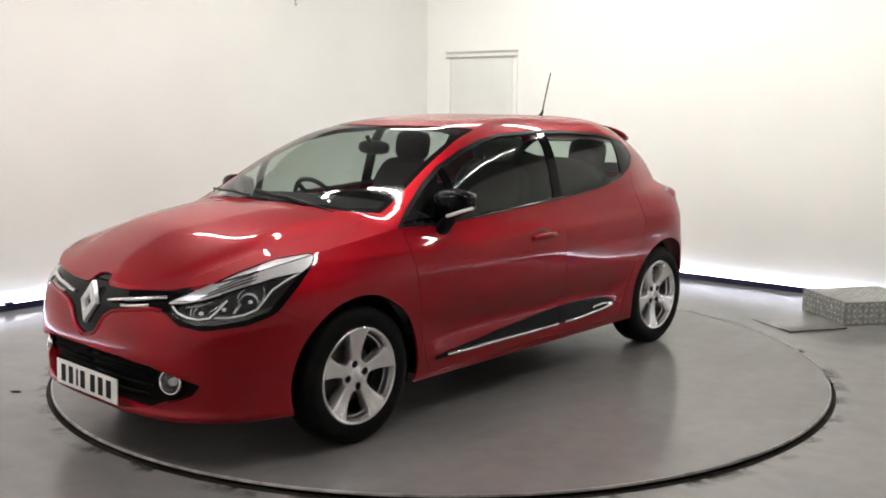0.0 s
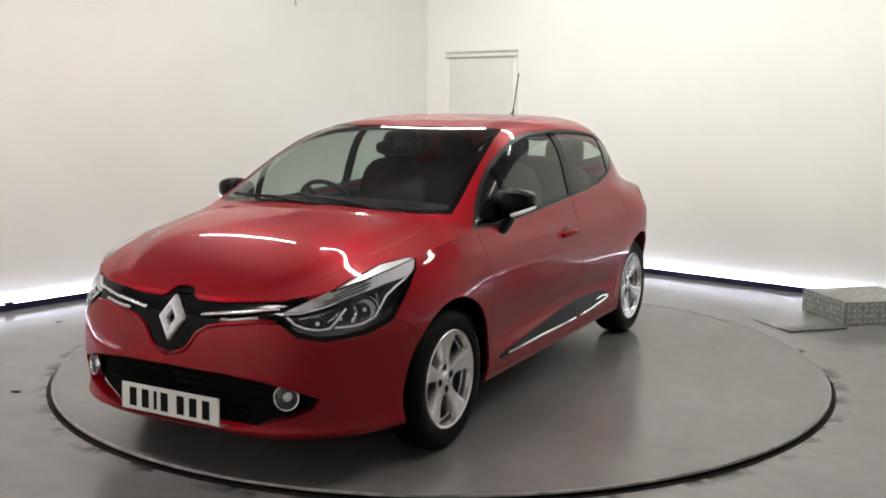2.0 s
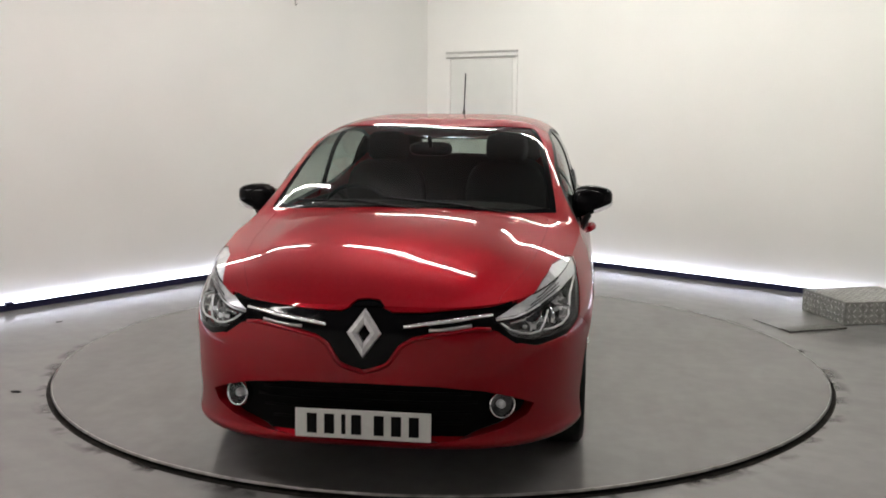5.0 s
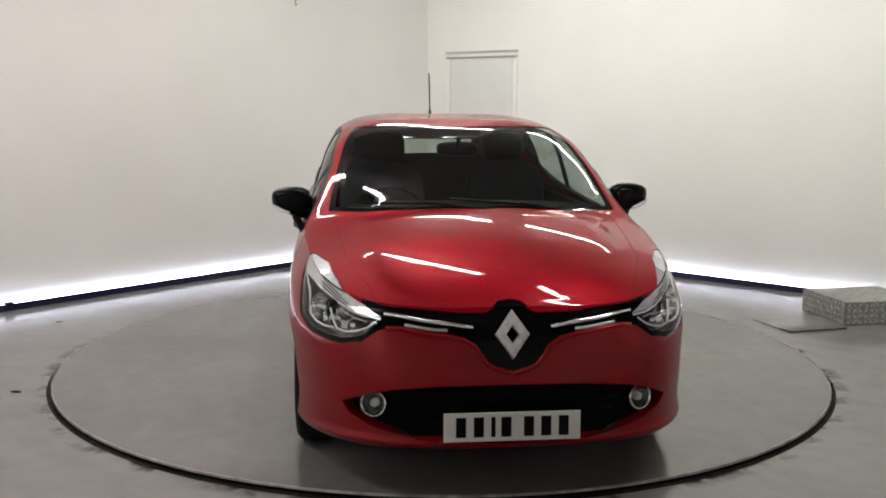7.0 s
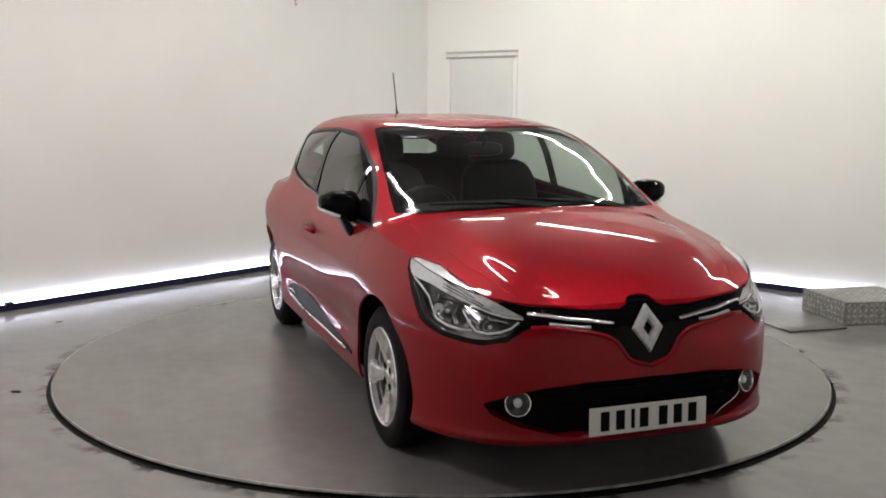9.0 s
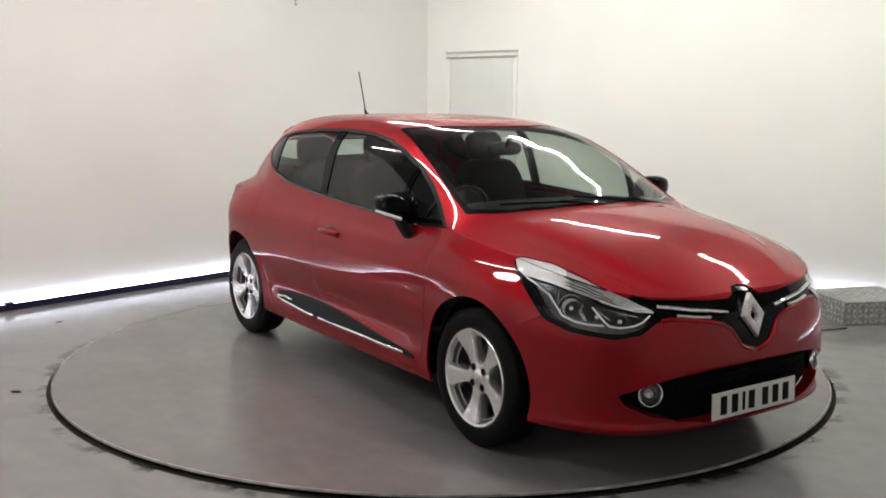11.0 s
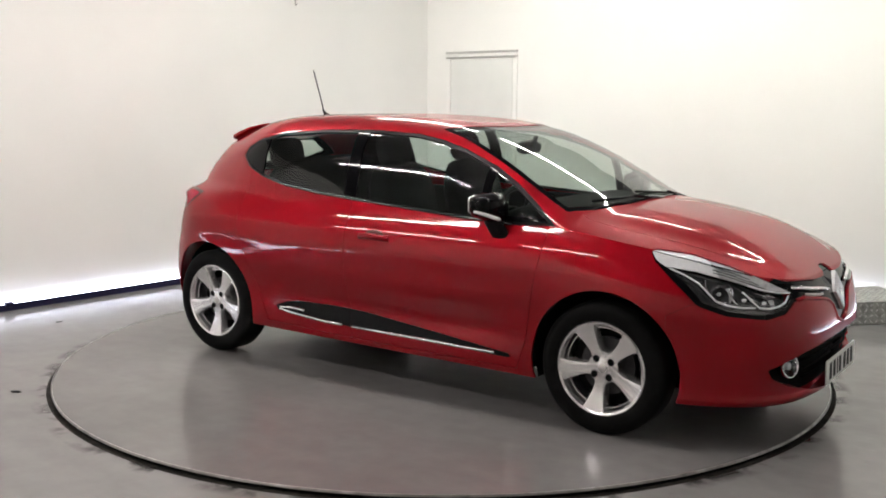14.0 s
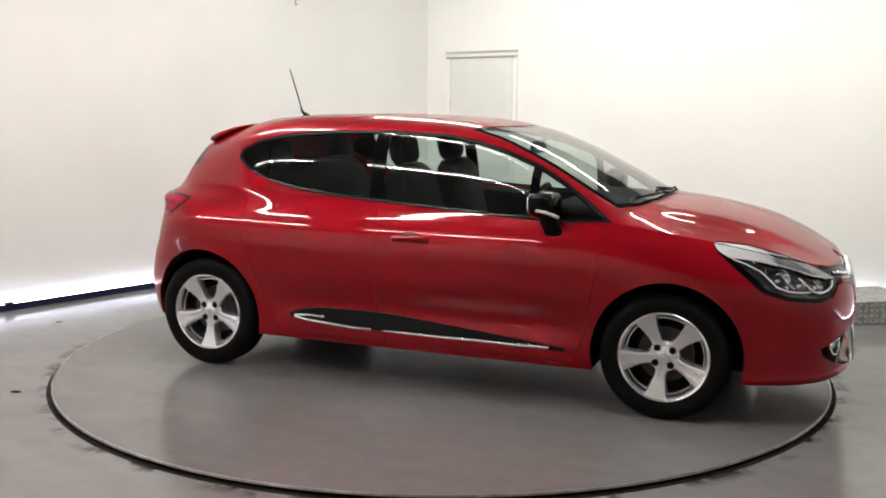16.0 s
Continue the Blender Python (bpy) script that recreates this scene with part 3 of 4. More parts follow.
for m in (1, -1):
    bar("window_seal", [skin.near(from_side, q, 0.003, window_frame) * [1, m, 1] for q in WINDOWS[:15:-1] + WINDOWS[15:13:-1]], 0.006, SEAL, car, "glossy black window seal", n=6)
skin.pair("window_strip", chrome_line, SEAL, car, lift=0.001)

# headlamps
LAMP = [(-0.374, 0.866), (-0.40, 0.875), (-0.534, 0.858), (-0.667, 0.815), (-0.80, 0.757), (-0.928, 0.706), (-0.932, 0.675), (-0.859, 0.612), (-0.781, 0.595), (-0.605, 0.612), (-0.499, 0.65), (-0.42, 0.755), (-0.378, 0.825)]
ahead = lambda p: (p[:, 0] > 1.3) & (p[:, 1] > 0.25)
lamp, rest = skin.cut(rest, shape(from_corner, LAMP, 0, ahead))
LAMP_LENS = [(-0.376, 0.868), (-0.40, 0.88), (-0.534, 0.862), (-0.667, 0.818), (-0.80, 0.76), (-0.935, 0.71), (-0.927, 0.687), (-0.882, 0.638), (-0.80, 0.618), (-0.73, 0.619), (-0.61, 0.633), (-0.52, 0.668), (-0.465, 0.745), (-0.42, 0.80), (-0.385, 0.828)]
lens, lamp_black = skin.cut(lamp, shape(from_corner, LAMP_LENS, 0, ahead))
UPPER = [(-0.30, 0.95), (-0.30, 0.80), (-0.42, 0.806), (-0.52, 0.792), (-0.65, 0.757), (-0.80, 0.716), (-1.0, 0.70), (-1.0, 0.95)]
louvre, chamber = skin.cut(lens, shape(from_corner, UPPER, 0, ahead))
bright, dim = skin.cut(louvre, lambda p: -0.60 + 0.25 * (p[:, 2] - 0.78) - from_corner(p)[:, 0])
for side in ("left", "right"):
    m = 1 if side == "left" else -1
    lampob = skin.panel("headlamp", lamp_black, GLOSS_BLACK, car, "clear headlamp with chrome reflectors and black surround", side, lift=-0.003, rim=0.03)
    skin.panel("lens", lens, CLEAR, lampob, "clear lens", side, lift=0.003)
    skin.panel("indicator_panel", bright, SILVER, lampob, "bright silver ribbed panel", side, lift=-0.006, rim=0.01)
    skin.panel("upper_reflector", dim, SATIN, lampob, "satin grey ribbed panel", side, lift=-0.008, rim=0.01)
    skin.panel("reflector", chamber, LAMP_MID, lampob, "dark chrome reflector", side, lift=-0.045)

    def on(q, z, lift):
        p = skin.near(from_corner, (q, z), lift, lamp)
        return Vector((p[0], p[1] * m, p[2]))
    crest = spline((-0.90, 0.712), (-0.80, 0.750), (-0.667, 0.808), (-0.534, 0.850), (-0.40, 0.868))
    ledge = spline((-0.90, 0.700), (-0.80, 0.716), (-0.65, 0.757), (-0.52, 0.792), (-0.40, 0.806))
    for share, q1 in ((0.2, -0.80), (0.4, -0.77), (0.6, -0.73), (0.8, -0.68)):
        qs = [-0.58 + (q1 + 0.58) * j / 7 for j in range(8)]
        bar("rib", [on(q, float(ledge(q) + (crest(q) - ledge(q)) * share), -0.004) for q in qs], 0.0022, LAMP_GREY, lampob, n=6)
    for q, z, r in ((-0.595, 0.715, 0.048), (-0.80, 0.675, 0.036), (-0.70, 0.69, 0.026)):
        p, o = on(q, z, -0.05), on(q, z, 0.0)
        d = (o - p).normalized() * 0.6 + Vector((0.75, 0.3 * m, 0)).normalized() * 0.4
        turn = d.to_track_quat("Z", "Y").to_matrix().to_4x4()
        part("reflector_bowl", lathe([(r * math.sin(a), r * 0.9 * (1 - math.cos(a)) - 0.01) for a in (0.05, 0.4, 0.8, 1.2, 1.5)] + [(r * 1.08, r * 0.8)], 20, Matrix.Translation(p) @ turn), CHROME, lampob, "polished reflector", smooth=True)
        part("bulb", lathe([(0.0, 0.022), (0.007, 0.018), (0.009, 0.0), (0.009, -0.01)], 12, Matrix.Translation(p) @ turn), SILVER, lampob, smooth=True)
    bar("light_guide", [on(q, z, -0.006) for q, z in ((-0.915, 0.688), (-0.89, 0.664), (-0.85, 0.648), (-0.80, 0.642), (-0.755, 0.648), (-0.725, 0.672), (-0.70, 0.70), (-0.69, 0.715))], 0.0042, SILVER, lampob, "bright silver line", n=6)
    bar("light_guide", [on(q, z, -0.006) for q, z in ((-0.735, 0.648), (-0.68, 0.648), (-0.62, 0.656), (-0.57, 0.675), (-0.545, 0.71), (-0.52, 0.745), (-0.47, 0.78), (-0.425, 0.80))], 0.0042, SILVER, lampob, "bright silver line", n=6)
    bar("light_guide", [on(q, z, -0.006) for q, z in ((-0.93, 0.70), (-0.86, 0.704), (-0.80, 0.716), (-0.72, 0.738))], 0.0038, SILVER, lampob, "bright silver line", n=6)
    for pts, r in ((((-0.87, 0.69), (-0.80, 0.70), (-0.745, 0.716)), 0.011), (((-0.76, 0.675), (-0.725, 0.695), (-0.705, 0.72)), 0.010), (((-0.66, 0.665), (-0.64, 0.70), (-0.65, 0.735)), 0.012), (((-0.56, 0.70), (-0.545, 0.735), (-0.55, 0.765)), 0.009)):
        bar("reflector_facet", [on(q, z, -0.026) for q, z in pts], r, CHROME, lampob, "polished reflector facet", flat=0.5, n=6, taper=True)

# grille band, mouth
GRILLE = [(-0.2, 0.765), (0.0, 0.765), (0.045, 0.76), (0.092, 0.722), (0.22, 0.724), (0.34, 0.735), (0.47, 0.742), (0.56, 0.765), (0.58, 0.60), (0.49, 0.662), (0.42, 0.668), (0.34, 0.655), (0.21, 0.638), (0.145, 0.612), (0.114, 0.565), (0.092, 0.528), (0.06, 0.510), (0.0, 0.505), (-0.2, 0.505)]
front = lambda p: p[:, 0] > 1.88
grille, rest = skin.cut(rest, shape(from_front, GRILLE, 0, front))
MOUTH = [(-0.2, 0.465), (0.0, 0.465), (0.275, 0.462), (0.45, 0.444), (0.55, 0.415), (0.635, 0.375), (0.61, 0.332), (0.53, 0.292), (0.39, 0.256), (0.25, 0.238), (0.0, 0.232), (-0.2, 0.232)]
mouth, rest = skin.cut(rest, shape(from_front, MOUTH, 0, lambda p: p[:, 0] > 1.75))
skin.panel("grille", grille, GLOSS_BLACK, car, "gloss black grille band", lift=-0.008)
skin.panel("lower_intake", mouth, DARK, car, "black plastic lower air intake", lift=-0.055)
for k in range(4):
    z = 0.295 + 0.042 * k
    for m in (1, -1):
        half = 0.44 - 0.03 * abs(k - 2)
        pts = [skin.near(from_front, (half * j / 8, z), -0.045, mouth) * [1, m, 1] for j in range(9)]
        bar("grille_slat", pts, 0.0055, DARK, car, n=6)
for m in (1, -1):
    pts = [skin.near(from_front, (y, z), 0.002, grille) * [1, m, 1] for y, z in ((0.135, 0.671), (0.19, 0.679), (0.26, 0.688), (0.33, 0.696), (0.40, 0.706), (0.47, 0.716))]
    bar("grille_bar", pts, 0.0095, CHROME, car, "chrome grille bar", flat=0.9)
    pts = [skin.near(from_front, (y, z), 0.0, grille) * [1, m, 1] for y, z in ((0.24, 0.662), (0.29, 0.667), (0.34, 0.672), (0.40, 0.682))]
    bar("daytime_light", pts, 0.0065, STEEL, car, "grey daytime running light")

for m in (1, -1):
    pts = [skin.near(from_front, q, -0.004, grille) * [1, m, 1] for q in ((0.47, 0.660), (0.42, 0.664), (0.34, 0.651), (0.25, 0.641), (0.18, 0.626), (0.14, 0.606), (0.114, 0.564), (0.092, 0.528), (0.06, 0.510), (0.0, 0.505))]
    bar("bumper_edge", pts, 0.010, PAINT, car, "rolled red edge under the grille", n=10)

# bonnet, doors, tail lamps, sill trim
BONNET = [(1.60, -0.2), (1.206, -0.2), (1.206, 0.0), (1.186, 0.3), (1.136, 0.515), (1.085, 0.62), (1.11, 0.655), (1.25, 0.648), (1.45, 0.632), (1.62, 0.61), (1.75, 0.585), (1.84, 0.55), (1.95, 0.50), (2.3, 0.45), (2.3, -0.2)]
FRONT_DOOR = [(1.0, 0.925), (0.95, 0.62), (0.90, 0.36), (0.86, 0.245), (-0.17, 0.245), (-0.205, 0.5), (-0.215, 0.99), (0.4, 0.95)]
REAR_DOOR = [(-0.215, 0.99), (-0.205, 0.5), (-0.17, 0.245), (-0.80, 0.262), (-0.86, 0.42), (-0.95, 0.60), (-1.03, 0.80), (-1.02, 1.145), (-0.9, 1.08), (-0.5, 1.01)]
upper = lambda p: p[:, 2] > 0.66
low_side = lambda p: p[:, 1] > 0.4


def panel_cut(faces, field, gap=0.0012):
    inner, around = skin.cut(faces, lambda p: field(p) + gap)
    seam, outer = skin.cut(around, lambda p: field(p) - gap)
    return inner, outer, seam


bonnet, rest, seam_a = panel_cut(rest, shape(from_above, BONNET, 0, upper), 0.0005)
front_door, rest, seam_b = panel_cut(rest, shape(from_side, FRONT_DOOR, 0, low_side))
rear_door, rest, seam_c = panel_cut(rest, shape(from_side, REAR_DOOR, 0, low_side))
SILL_TRIM = [(-0.735, 0.36), (-0.66, 0.387), (-0.56, 0.400), (-0.3, 0.405), (-0.1, 0.398), (0.36, 0.357), (0.81, 0.313), (0.84, 0.303), (0.81, 0.293), (0.36, 0.303), (-0.11, 0.306), (-0.58, 0.318), (-0.72, 0.334)]
trim_f, front_door = skin.cut(front_door, shape(from_side, SILL_TRIM, 0, low_side))
trim_r, rear_door = skin.cut(rear_door, shape(from_side, SILL_TRIM, 0, low_side))
TAIL_LAMP = [(-1.41, 0.966), (-1.445, 0.93), (-1.54, 0.862), (-2.1, 0.845), (-2.1, 0.985), (-1.53, 0.979)]
tail, rest = skin.cut(rest, shape(from_side, TAIL_LAMP, 0, low_side))
tail, tail_edge = skin.cut(tail, shape(from_side, TAIL_LAMP, -0.011, low_side))
# bumper line from the arch to the lamp
BUMPER = [(1.60, 0.0), (1.60, 0.60), (1.70, 0.655), (2.4, 0.70), (2.4, 0.0)]
bumper, rest, seam_d = panel_cut(rest, shape(from_side, BUMPER, 0, None), 0.0006)
skin.panel("body_shell", rest, PAINT, car, rim=0.012)
skin.panel("bonnet", bonnet, PAINT, car, rim=0.008)
skin.panel("bumper", bumper, PAINT, car, rim=0.05)
front_doors = skin.pair("door", front_door, PAINT, car, rim=0.008)
rear_doors = skin.pair("door", rear_door, PAINT, car, rim=0.008)
skin.panel("seam", seam_a + seam_b + seam_c + seam_d, DARK, car, lift=-0.007)
for doors, faces in ((front_doors, trim_f), (rear_doors, trim_r)):
    skin.pair("sill_trim", faces, BLACK, doors, "black plastic sill moulding", lift=0.004, rim=0.008)
for doors, stretch in ((front_doors, [(-0.16, 0.309), (0.1, 0.309), (0.36, 0.309), (0.55, 0.308), (0.74, 0.308)]), (rear_doors, [(-0.70, 0.342), (-0.62, 0.333), (-0.5, 0.322), (-0.35, 0.314), (-0.235, 0.311)])):
    for door, m in zip(doors, (1, -1)):
        bar("sill_strip", [skin.near(from_side, q, 0.008, trim_f + trim_r) * [1, m, 1] for q in stretch], 0.0085, CHROME, door, "chrome strip", n=8)
for door, m in zip(rear_doors, (1, -1)):
    bar("sill_badge", [skin.near(from_side, q, 0.007, trim_r) * [1, m, 1] for q in ((-0.70, 0.352), (-0.60, 0.358), (-0.52, 0.352))], 0.009, CHROME, door, "chrome badge", n=8)
tail_lamps = skin.pair("tail_lamp", tail, TAIL_RED, car, "dark red tail lamp", lift=0.003, rim=0.01)
skin.pair("lamp_edge", tail_edge, TAIL_EDGE, tail_lamps, "dark lamp edge", lift=0.001, rim=0.01)

# door handles
for door, m in zip(front_doors, (1, -1)):
    pts = [skin.near(from_side, (x, 0.808), l, front_door) * [1, m, 1] for x, l in ((-0.10, 0.004), (-0.08, 0.024), (-0.02, 0.03), (0.04, 0.028), (0.075, 0.012), (0.085, 0.002))]
    bar("handle", pts, 0.016, PAINT, door, "body-coloured handle", n=10)
    # flat disc in darker body red paints the shade of the hollow behind the handle
    p = skin.near(from_side, (-0.01, 0.808), 0.0, front_door) * [1, m, 1]
    part("handle_shade_disc", lathe([(0.0, 0.002), (0.045, 0.002), (0.055, -0.003)], 24, Matrix.Translation(p) @ pose(0, 0, 0, -90 * m, 0, 0) @ Matrix.Diagonal((1.3, 0.75, 1, 1))), HANDLE_SHADE, door, smooth=True)

# badge, number plate, fog lamps
badge = new("badge")
badge.parent = car
badge.matrix_basis = pose(2.110, 0, 0.648) @ pose(0, 0, 0, 0, -16, 0)
tagged(badge, "plain chrome diamond badge")
bm = bmesh.new()
W, H = 0.066, 0.094
ring = [[bm.verts.new((x, W * k * a, H * k * b)) for a, b in ((0, 1), (1, 0), (0, -1), (-1, 0))] for k, x in ((1.0, -0.012), (0.98, 0.005), (0.93, 0.009), (0.66, 0.015), (0.40, 0.009), (0.36, 0.004), (0.34, -0.012))]
for a, b in zip(ring, ring[1:]):
    for j in range(4):
        bm.faces.new((a[j], a[(j + 1) % 4], b[(j + 1) % 4], b[j]))
part("diamond", bm, SATIN, badge)
plate = new("number_plate")
plate.parent = car
plate.matrix_basis = pose(2.141, 0, 0.303, 0, -2, 0)
tagged(plate, "white number plate with black bars")
part("plate", box_bm((0.008, 0.52, 0.111), Matrix(), 0.003, 2), WHITE, plate)
for y in (-0.195, -0.128, -0.073, -0.024, 0.062, 0.128, 0.195):
    w = 0.016 if abs(y + 0.073) < 0.01 else 0.038
    part("bar", box_bm((0.002, w, 0.076), pose(0.0045, y, 0)), BLACK, plate)
for m in (1, -1):
    fog = new("fog_lamp")
    fog.parent = car
    p = skin.near(from_front, (0.527, 0.374), -0.02, mouth)
    fog.matrix_basis = Matrix.Translation((p[0], p[1] * m, p[2])) @ pose(0, 0, 0, 0, 84, 22 * m)
    part("ring", lathe([(0.044, 0.0), (0.046, 0.006), (0.050, 0.006), (0.052, 0.0), (0.052, -0.03), (0.044, -0.03)], 32, closed=True), CHROME, fog, "chrome ring", smooth=True)
    part("fog_bowl", lathe([(0.003, -0.03), (0.02, -0.026), (0.034, -0.012), (0.042, 0.0)], 24), LAMP_MID, fog, smooth=True)
    part("lens", lathe([(0.0, 0.008), (0.02, 0.007), (0.042, 0.002)], 24), CLEAR, fog, smooth=True)
    part("bulb", lathe([(0.0, -0.004), (0.016, -0.006), (0.017, -0.03)], 16), SILVER, fog, smooth=True)

# mirrors
for m in (1, -1):
    mirror = new("door_mirror")
    mirror.parent = car
    mirror.matrix_basis = pose(0, -0.018 if m > 0 else 0.004, 0.006 if m > 0 else -0.012) @ Matrix.Diagonal((1, m, 1, 1))
    tagged(mirror, "gloss black door mirror with clear indicator")
    across = pose(0, 0, 0, 0, 0, 90)
    shell = blob([((0.772, -0.715, 1.010), 0.030, 0.040), ((0.785, -0.715, 1.012), 0.052, 0.066), ((0.81, -0.715, 1.017), 0.064, 0.077), ((0.85, -0.714, 1.024), 0.068, 0.075), ((0.90, -0.710, 1.032), 0.064, 0.064), ((0.94, -0.704, 1.037), 0.054, 0.050), ((0.962, -0.698, 1.040), 0.040, 0.034), ((0.970, -0.694, 1.040), 0.022, 0.018)], 28, 2.8)
    bmesh.ops.transform(shell, matrix=across, verts=shell.verts)
    part("shell", shell, GLOSS_BLACK, mirror, smooth=True)
    glass = blob([((0.785, -0.6475, 1.014), 0.004, 0.050), ((0.82, -0.645, 1.019), 0.005, 0.064), ((0.90, -0.643, 1.032), 0.005, 0.052), ((0.945, -0.645, 1.038), 0.004, 0.036)], 20, 3.0)
    bmesh.ops.transform(glass, matrix=across, verts=glass.verts)
    part("mirror_glass", glass, CHROME, mirror, smooth=True)
    bar("indicator", [(0.776, 0.882, 0.974), (0.768, 0.912, 0.984), (0.748, 0.942, 0.997), (0.72, 0.960, 1.007), (0.69, 0.964, 1.012)], 0.0105, SILVER, mirror, "clear indicator lens", flat=0.8)
    arm = blob([((0.785, -0.752, 0.858), 0.040, 0.016), ((0.805, -0.748, 0.876), 0.046, 0.030), ((0.828, -0.740, 0.908), 0.046, 0.038), ((0.848, -0.730, 0.940), 0.044, 0.036), ((0.868, -0.722, 0.965), 0.042, 0.022)], 16)
    bmesh.ops.transform(arm, matrix=across, verts=arm.verts)
    part("arm", arm, BLACK, mirror, smooth=True)

# antenna, wipers, cowl
bar("antenna_base", [(-1.07, 0, 1.417), (-1.10, 0, 1.433), (-1.118, 0, 1.452), (-1.125, 0, 1.475)], 0.016, BLACK, car, taper=True)
bar("antenna", [(-1.115, 0, 1.45), (-1.14, 0, 1.53), (-1.20, 0, 1.71)], 0.0042, BLACK, car, "thin black whip aerial", n=6)
part("cowl", blob([((1.21, 0, 0.970), 0.48, 0.01), ((1.14, 0, 0.975), 0.55, 0.013), ((1.03, 0, 0.985), 0.55, 0.01)], 32, 4.0), BLACK, car, "black plastic cowl", smooth=True)
for a, b, c in (((1.13, 0.47, 1.003), (1.15, 0.2, 1.039), (1.122, -0.12, 1.063)), ((1.18, 0.04, 1.026), (1.16, -0.25, 1.046), (1.09, -0.54, 1.042))):
    bar("wiper_blade", [a, b, c], 0.0065, BLACK, car, "black wiper", n=6)
    bar("wiper_arm", [Vector(a) + Vector((0.02, 0.03, -0.008)), Vector(b) + Vector((0.016, 0, 0.006))], 0.007, BLACK, car, n=6)

# underside, wheel housings
part("underbody", box_bm((3.3, 1.2, 0.05), pose(0.1, 0, 0.24), 0.02), DARK, car, "dark underbody")
part("underbody", box_bm((1.75, 1.56, 0.04), pose(0.02, 0, 0.245), 0.015), DARK, car, "dark underbody")
for x in (WHEEL_X, -WHEEL_X):
    for m in (1, -1):
        bm = lathe([(0.374, 0.0), (0.374, 0.30), (0.05, 0.30)], 40, pose(x, (0.76 if x > 0 else 0.71) * m, WHEEL_Z, 90 * m, 0, 0))
        bmesh.ops.bisect_plane(bm, geom=list(bm.verts) + list(bm.edges) + list(bm.faces), plane_co=(0, 0, 0.2), plane_no=(0, 0, -1), clear_outer=True)
        part("wheel_housing", bm, DARK, car, "black wheel housing", smooth=True)


# wheels
def wheel_parts(holder):
    part("tyre", lathe([(0.205, 0.06), (0.214, 0.080), (0.235, 0.087), (0.262, 0.090), (0.285, 0.086), (0.300, 0.074), (0.308, 0.066), (0.31, 0.03), (0.31, -0.06), (0.295, -0.09), (0.26, -0.1), (0.205, -0.09)], 72, closed=True), RUBBER, holder, "black road tyre", smooth=True)
    part("rim", lathe([(0.217, 0.074), (0.219, 0.084), (0.214, 0.088), (0.205, 0.083), (0.202, 0.068), (0.199, 0.06)], 72), ALLOY, holder, "silver rim", flat_angle=35)
    part("barrel", lathe([(0.199, 0.06), (0.193, 0.02), (0.19, -0.06)], 48), BARREL_BARE, holder, "bare metal inner barrel", smooth=True)
    part("inner_lip", lathe([(0.183, 0.040), (0.185, 0.047), (0.190, 0.047), (0.194, 0.038)], 64), ALLOY, holder, "thin bright inner lip", flat_angle=35)
    part("brake_disc", lathe([(0.05, 0.0), (0.135, 0.0), (0.135, -0.02), (0.05, -0.02)], 40), BARREL, holder, "dull dark brake disc", flat_angle=30)
    part("drum_back", lathe([(0.0, -0.03), (0.19, -0.03)], 40), DARK, holder)
    hub = part("hub", lathe([(0.0, 0.0625), (0.024, 0.0625), (0.028, 0.061), (0.032, 0.059), (0.066, 0.060), (0.075, 0.052), (0.077, 0.0)], 40), ALLOY, holder, "silver hub", flat_angle=30)
    part("hub_cap", lathe([(0.0, 0.0645), (0.018, 0.064), (0.021, 0.062)], 24), STEEL, hub, smooth=True)
    for k in range(4):
        a = math.radians(90 * k + 12)
        part("bolt_hole", lathe([(0.0, 0.0618), (0.0155, 0.0618), (0.017, 0.0602)], 14, pose(0.052 * math.cos(a), 0.052 * math.sin(a), 0)), DARK, hub)
    for k in range(5):
        bm = bmesh.new()
        rows = []
        for r, w, z in ((0.05, 0.036, 0.060), (0.085, 0.0285, 0.061), (0.115, 0.032, 0.064), (0.15, 0.042, 0.070), (0.18, 0.0525, 0.077), (0.198, 0.061, 0.081), (0.207, 0.067, 0.083)):
            rows.append([bm.verts.new((r, w * s, z - d)) for s, d in ((-1.06, 0.05), (-1.0, 0.016), (-0.84, 0.002), (-0.35, -0.0005), (0, 0.0022), (0.35, -0.0005), (0.84, 0.002), (1.0, 0.016), (1.06, 0.05))])
        for a, b in zip(rows, rows[1:]):
            for j in range(8):
                bm.faces.new((a[j], b[j], b[j + 1], a[j + 1]))
        bmesh.ops.rotate(bm, verts=bm.verts, matrix=Matrix.Rotation(math.radians(72 * k), 3, "Z"))
        part("spoke", bm, ALLOY, holder, flat_angle=40)


for x in (WHEEL_X, -WHEEL_X):
    for m in (1, -1):
        wheel = new("wheel")
        wheel.parent = car
        turn = (92 if m > 0 else 117) if x > 0 else (60 if m > 0 else 126)
        wheel.matrix_basis = pose(x, 0.742 * m if x > 0 else 0.722 * m, WHEEL_Z, -90 * m, 0, 0) @ pose(0, 0, 0, 0, 0, turn * (-m))
        tagged(wheel, "five-spoke silver alloy wheel with black tyre")
        wheel_parts(wheel)

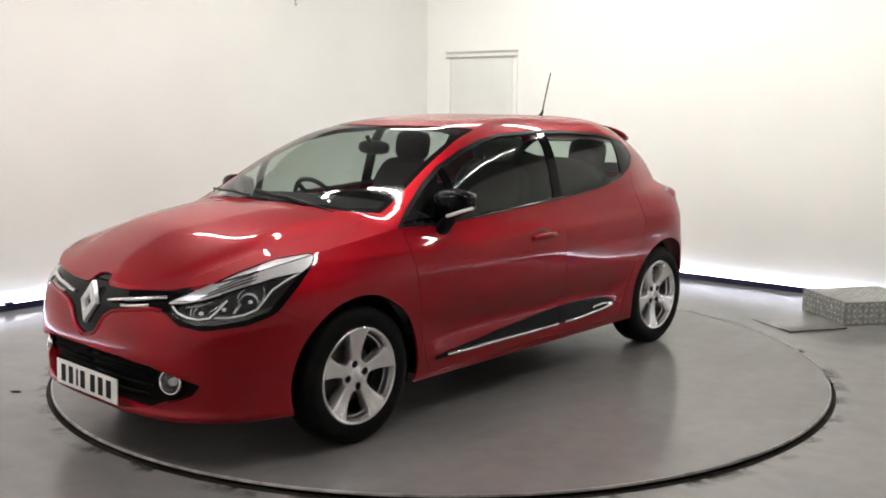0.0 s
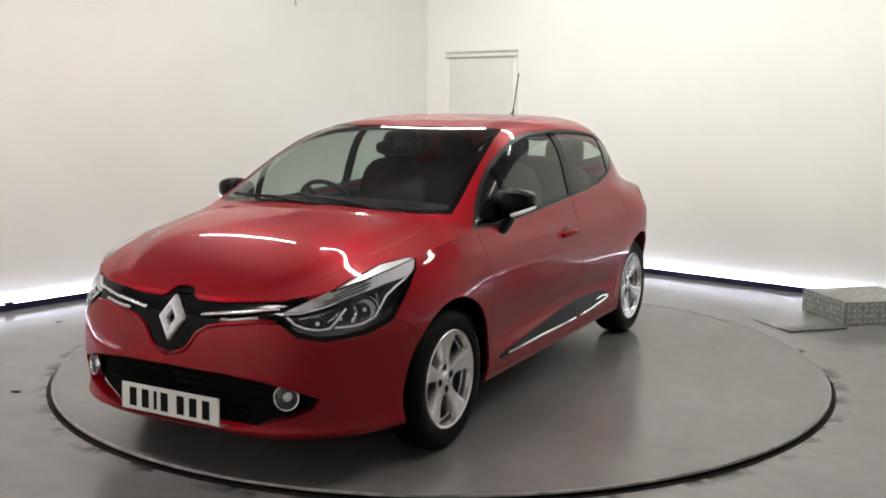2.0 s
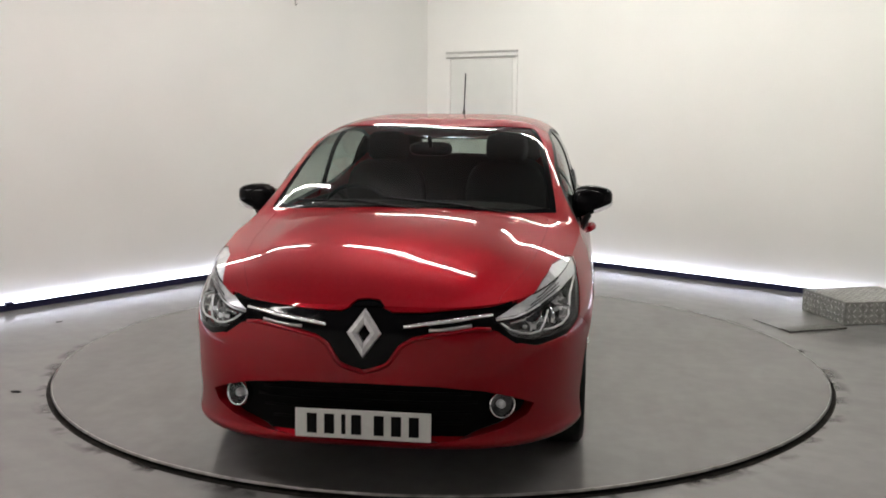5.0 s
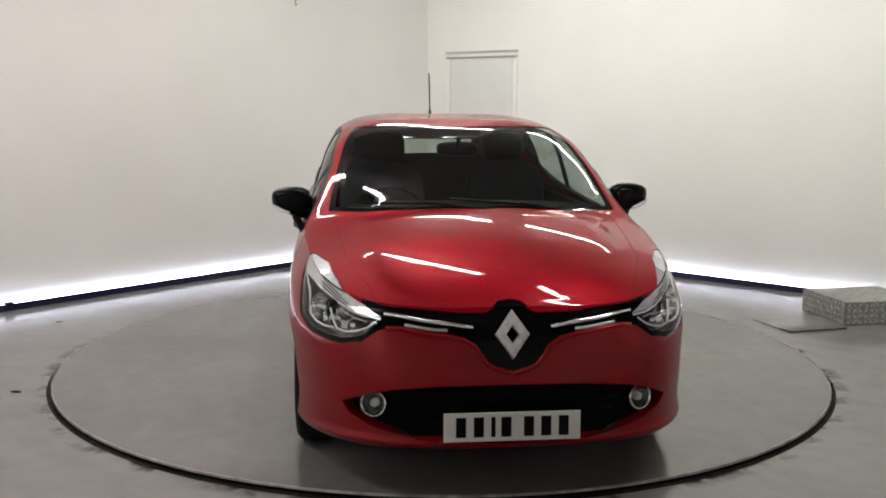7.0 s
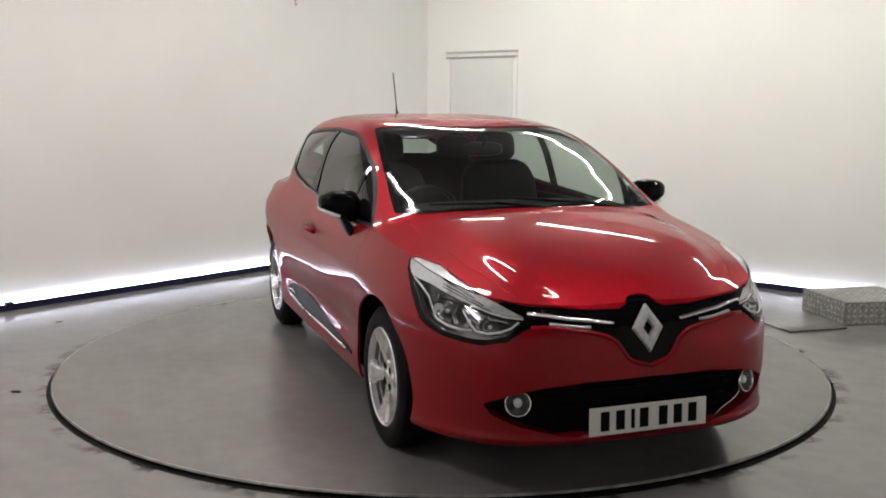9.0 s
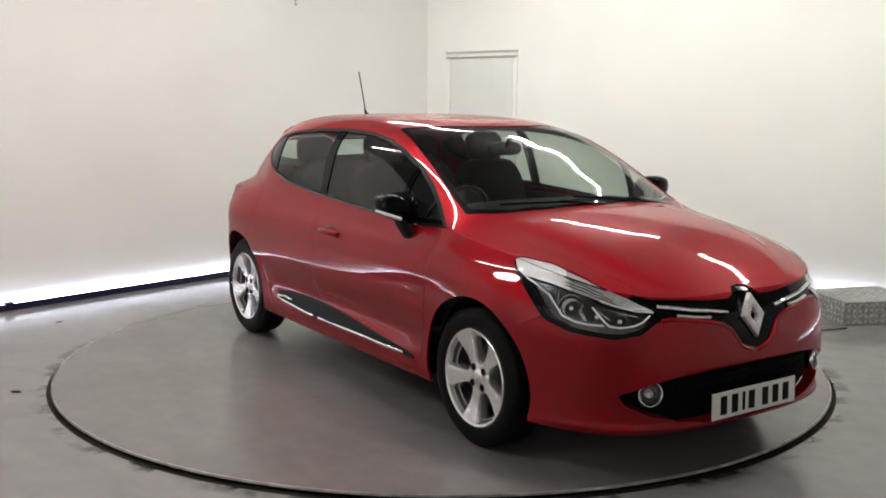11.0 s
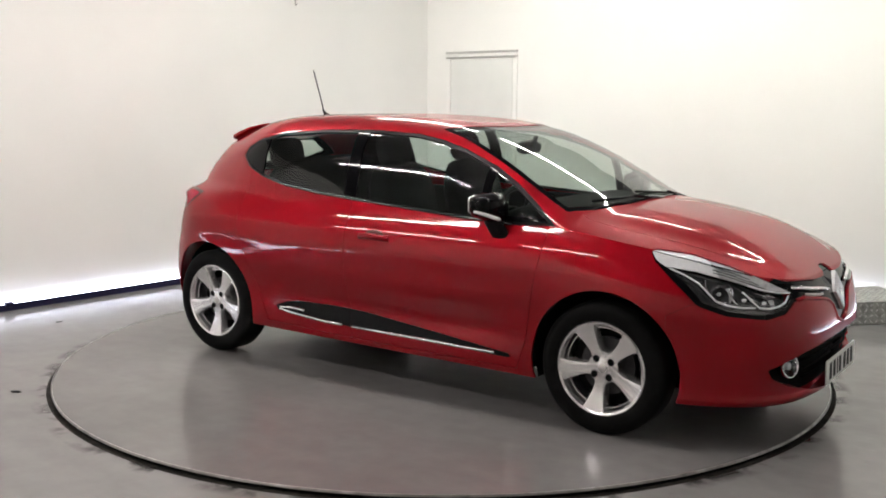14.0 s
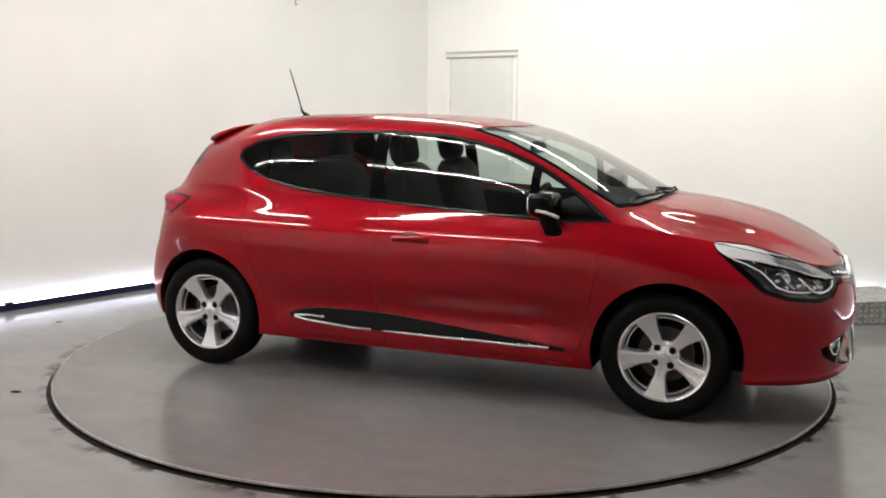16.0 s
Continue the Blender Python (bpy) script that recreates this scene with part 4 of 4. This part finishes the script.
# cabin
part("dashboard", blob([((1.10, 0, 0.93), 0.62, 0.05), ((0.95, 0, 0.92), 0.66, 0.09), ((0.75, 0, 0.90), 0.67, 0.12), ((0.62, 0, 0.86), 0.66, 0.12), ((0.56, 0, 0.80), 0.64, 0.10)], 36, 4.0), TRIM, car, "dark grey dashboard", smooth=True)
part("cabin_floor", box_bm((2.9, 1.3, 0.05), pose(-0.25, 0, 0.36)), TRIM, car)
part("parcel_shelf", box_bm((0.5, 1.15, 0.02), pose(-1.35, 0, 1.0), 0.008), TRIM, car, "dark parcel shelf")
for m in (1, -1):
    part("door_card", box_bm((2.0, 0.05, 0.5), pose(-0.1, 0.745 * m, 0.70), 0.015), TRIM, car, "dark inner door panel")


def seat(x, y, wide):
    s = new("seat")
    s.parent = car
    s.matrix_basis = pose(x, y, 0)
    part("cushion", blob([((0.28, 0, 0.56), wide * 0.9, 0.06), ((0.22, 0, 0.57), wide, 0.09), ((0, 0, 0.56), wide, 0.09), ((-0.2, 0, 0.55), wide, 0.08)], 24, 4.0), TRIM, s, smooth=True)
    part("backrest", blob([((0.07, 0, 0), wide * 0.92, 0.28), ((0.04, 0, 0), wide, 0.315), ((-0.04, 0, 0), wide, 0.315), ((-0.07, 0, 0), wide * 0.92, 0.28)], 24, 3.6), TRIM, s, smooth=True).matrix_basis = pose(-0.24, 0, 0.86, 0, -14, 0)
    for off in ((0,) if wide < 0.4 else (-0.4, 0.4)):
        part("headrest", blob([((0.045, 0, 0), 0.10, 0.07), ((0.02, 0, 0), 0.125, 0.09), ((-0.03, 0, 0), 0.125, 0.09), ((-0.05, 0, 0), 0.1, 0.07)], 20, 3.4), TRIM, s, smooth=True).matrix_basis = pose(-0.335, off, 1.245 if wide < 0.4 else 1.2, 0, -10, 0)
        for k in (-0.05, 0.05):
            bar("headrest_post", [(-0.315, off + k, 1.1), (-0.33, off + k, 1.2)], 0.006, STEEL, s, n=6)


seat(0.08, 0.36, 0.24)
seat(0.08, -0.36, 0.24)
seat(-0.72, 0.0, 0.62)
steer = new("steering_wheel")
steer.parent = car
steer.matrix_basis = pose(0.50, -0.37, 0.91, 0, -64, 0)
part("wheel_rim", lathe([(0.185 + 0.014 * math.cos(a), 0.014 * math.sin(a)) for a in (0, 1.05, 2.1, 3.14, 4.2, 5.25)], 36, closed=True), BLACK, steer, smooth=True)
part("wheel_boss", lathe([(0.0, 0.03), (0.06, 0.02), (0.075, -0.02)], 24), BLACK, steer, smooth=True)
for a in (0, 125, 235):
    part("wheel_spoke", box_bm((0.15, 0.035, 0.015), pose(0, 0, 0, 0, 0, a + 90) @ pose(0.11, 0, 0), 0.005), BLACK, steer)
part("rear_view_mirror", blob([((0.44, 0, 1.262), 0.10, 0.03), ((0.42, 0, 1.262), 0.115, 0.038), ((0.405, 0, 1.262), 0.11, 0.034)], 24, 3.2), BLACK, car, "black rear-view mirror", smooth=True)
bar("mirror_stalk", [(0.43, 0, 1.27), (0.47, 0, 1.325)], 0.012, BLACK, car)


def motions():
    rows, disc = [], []
    drift = (0.12, -0.02, -0.12, -0.17, -0.10, 0.0, 0.10, 0.15, 0.13, 0.10, 0.06, 0.03, 0.0, 0.02, 0.03, -0.05, -0.24)
    for t in range(0, 17):
        turn = -132.40 + 6.94 * t + drift[t]
        p = Matrix.Rotation(radians(turn), 4, "Z") @ pose(0.16, 0.014, 0)
        rows.append((float(t), p))
        disc.append((float(t), pose(0, 0, 0, 0, 0, turn)))
    walk(car, rows)
    walk(turntable, disc)


motions()
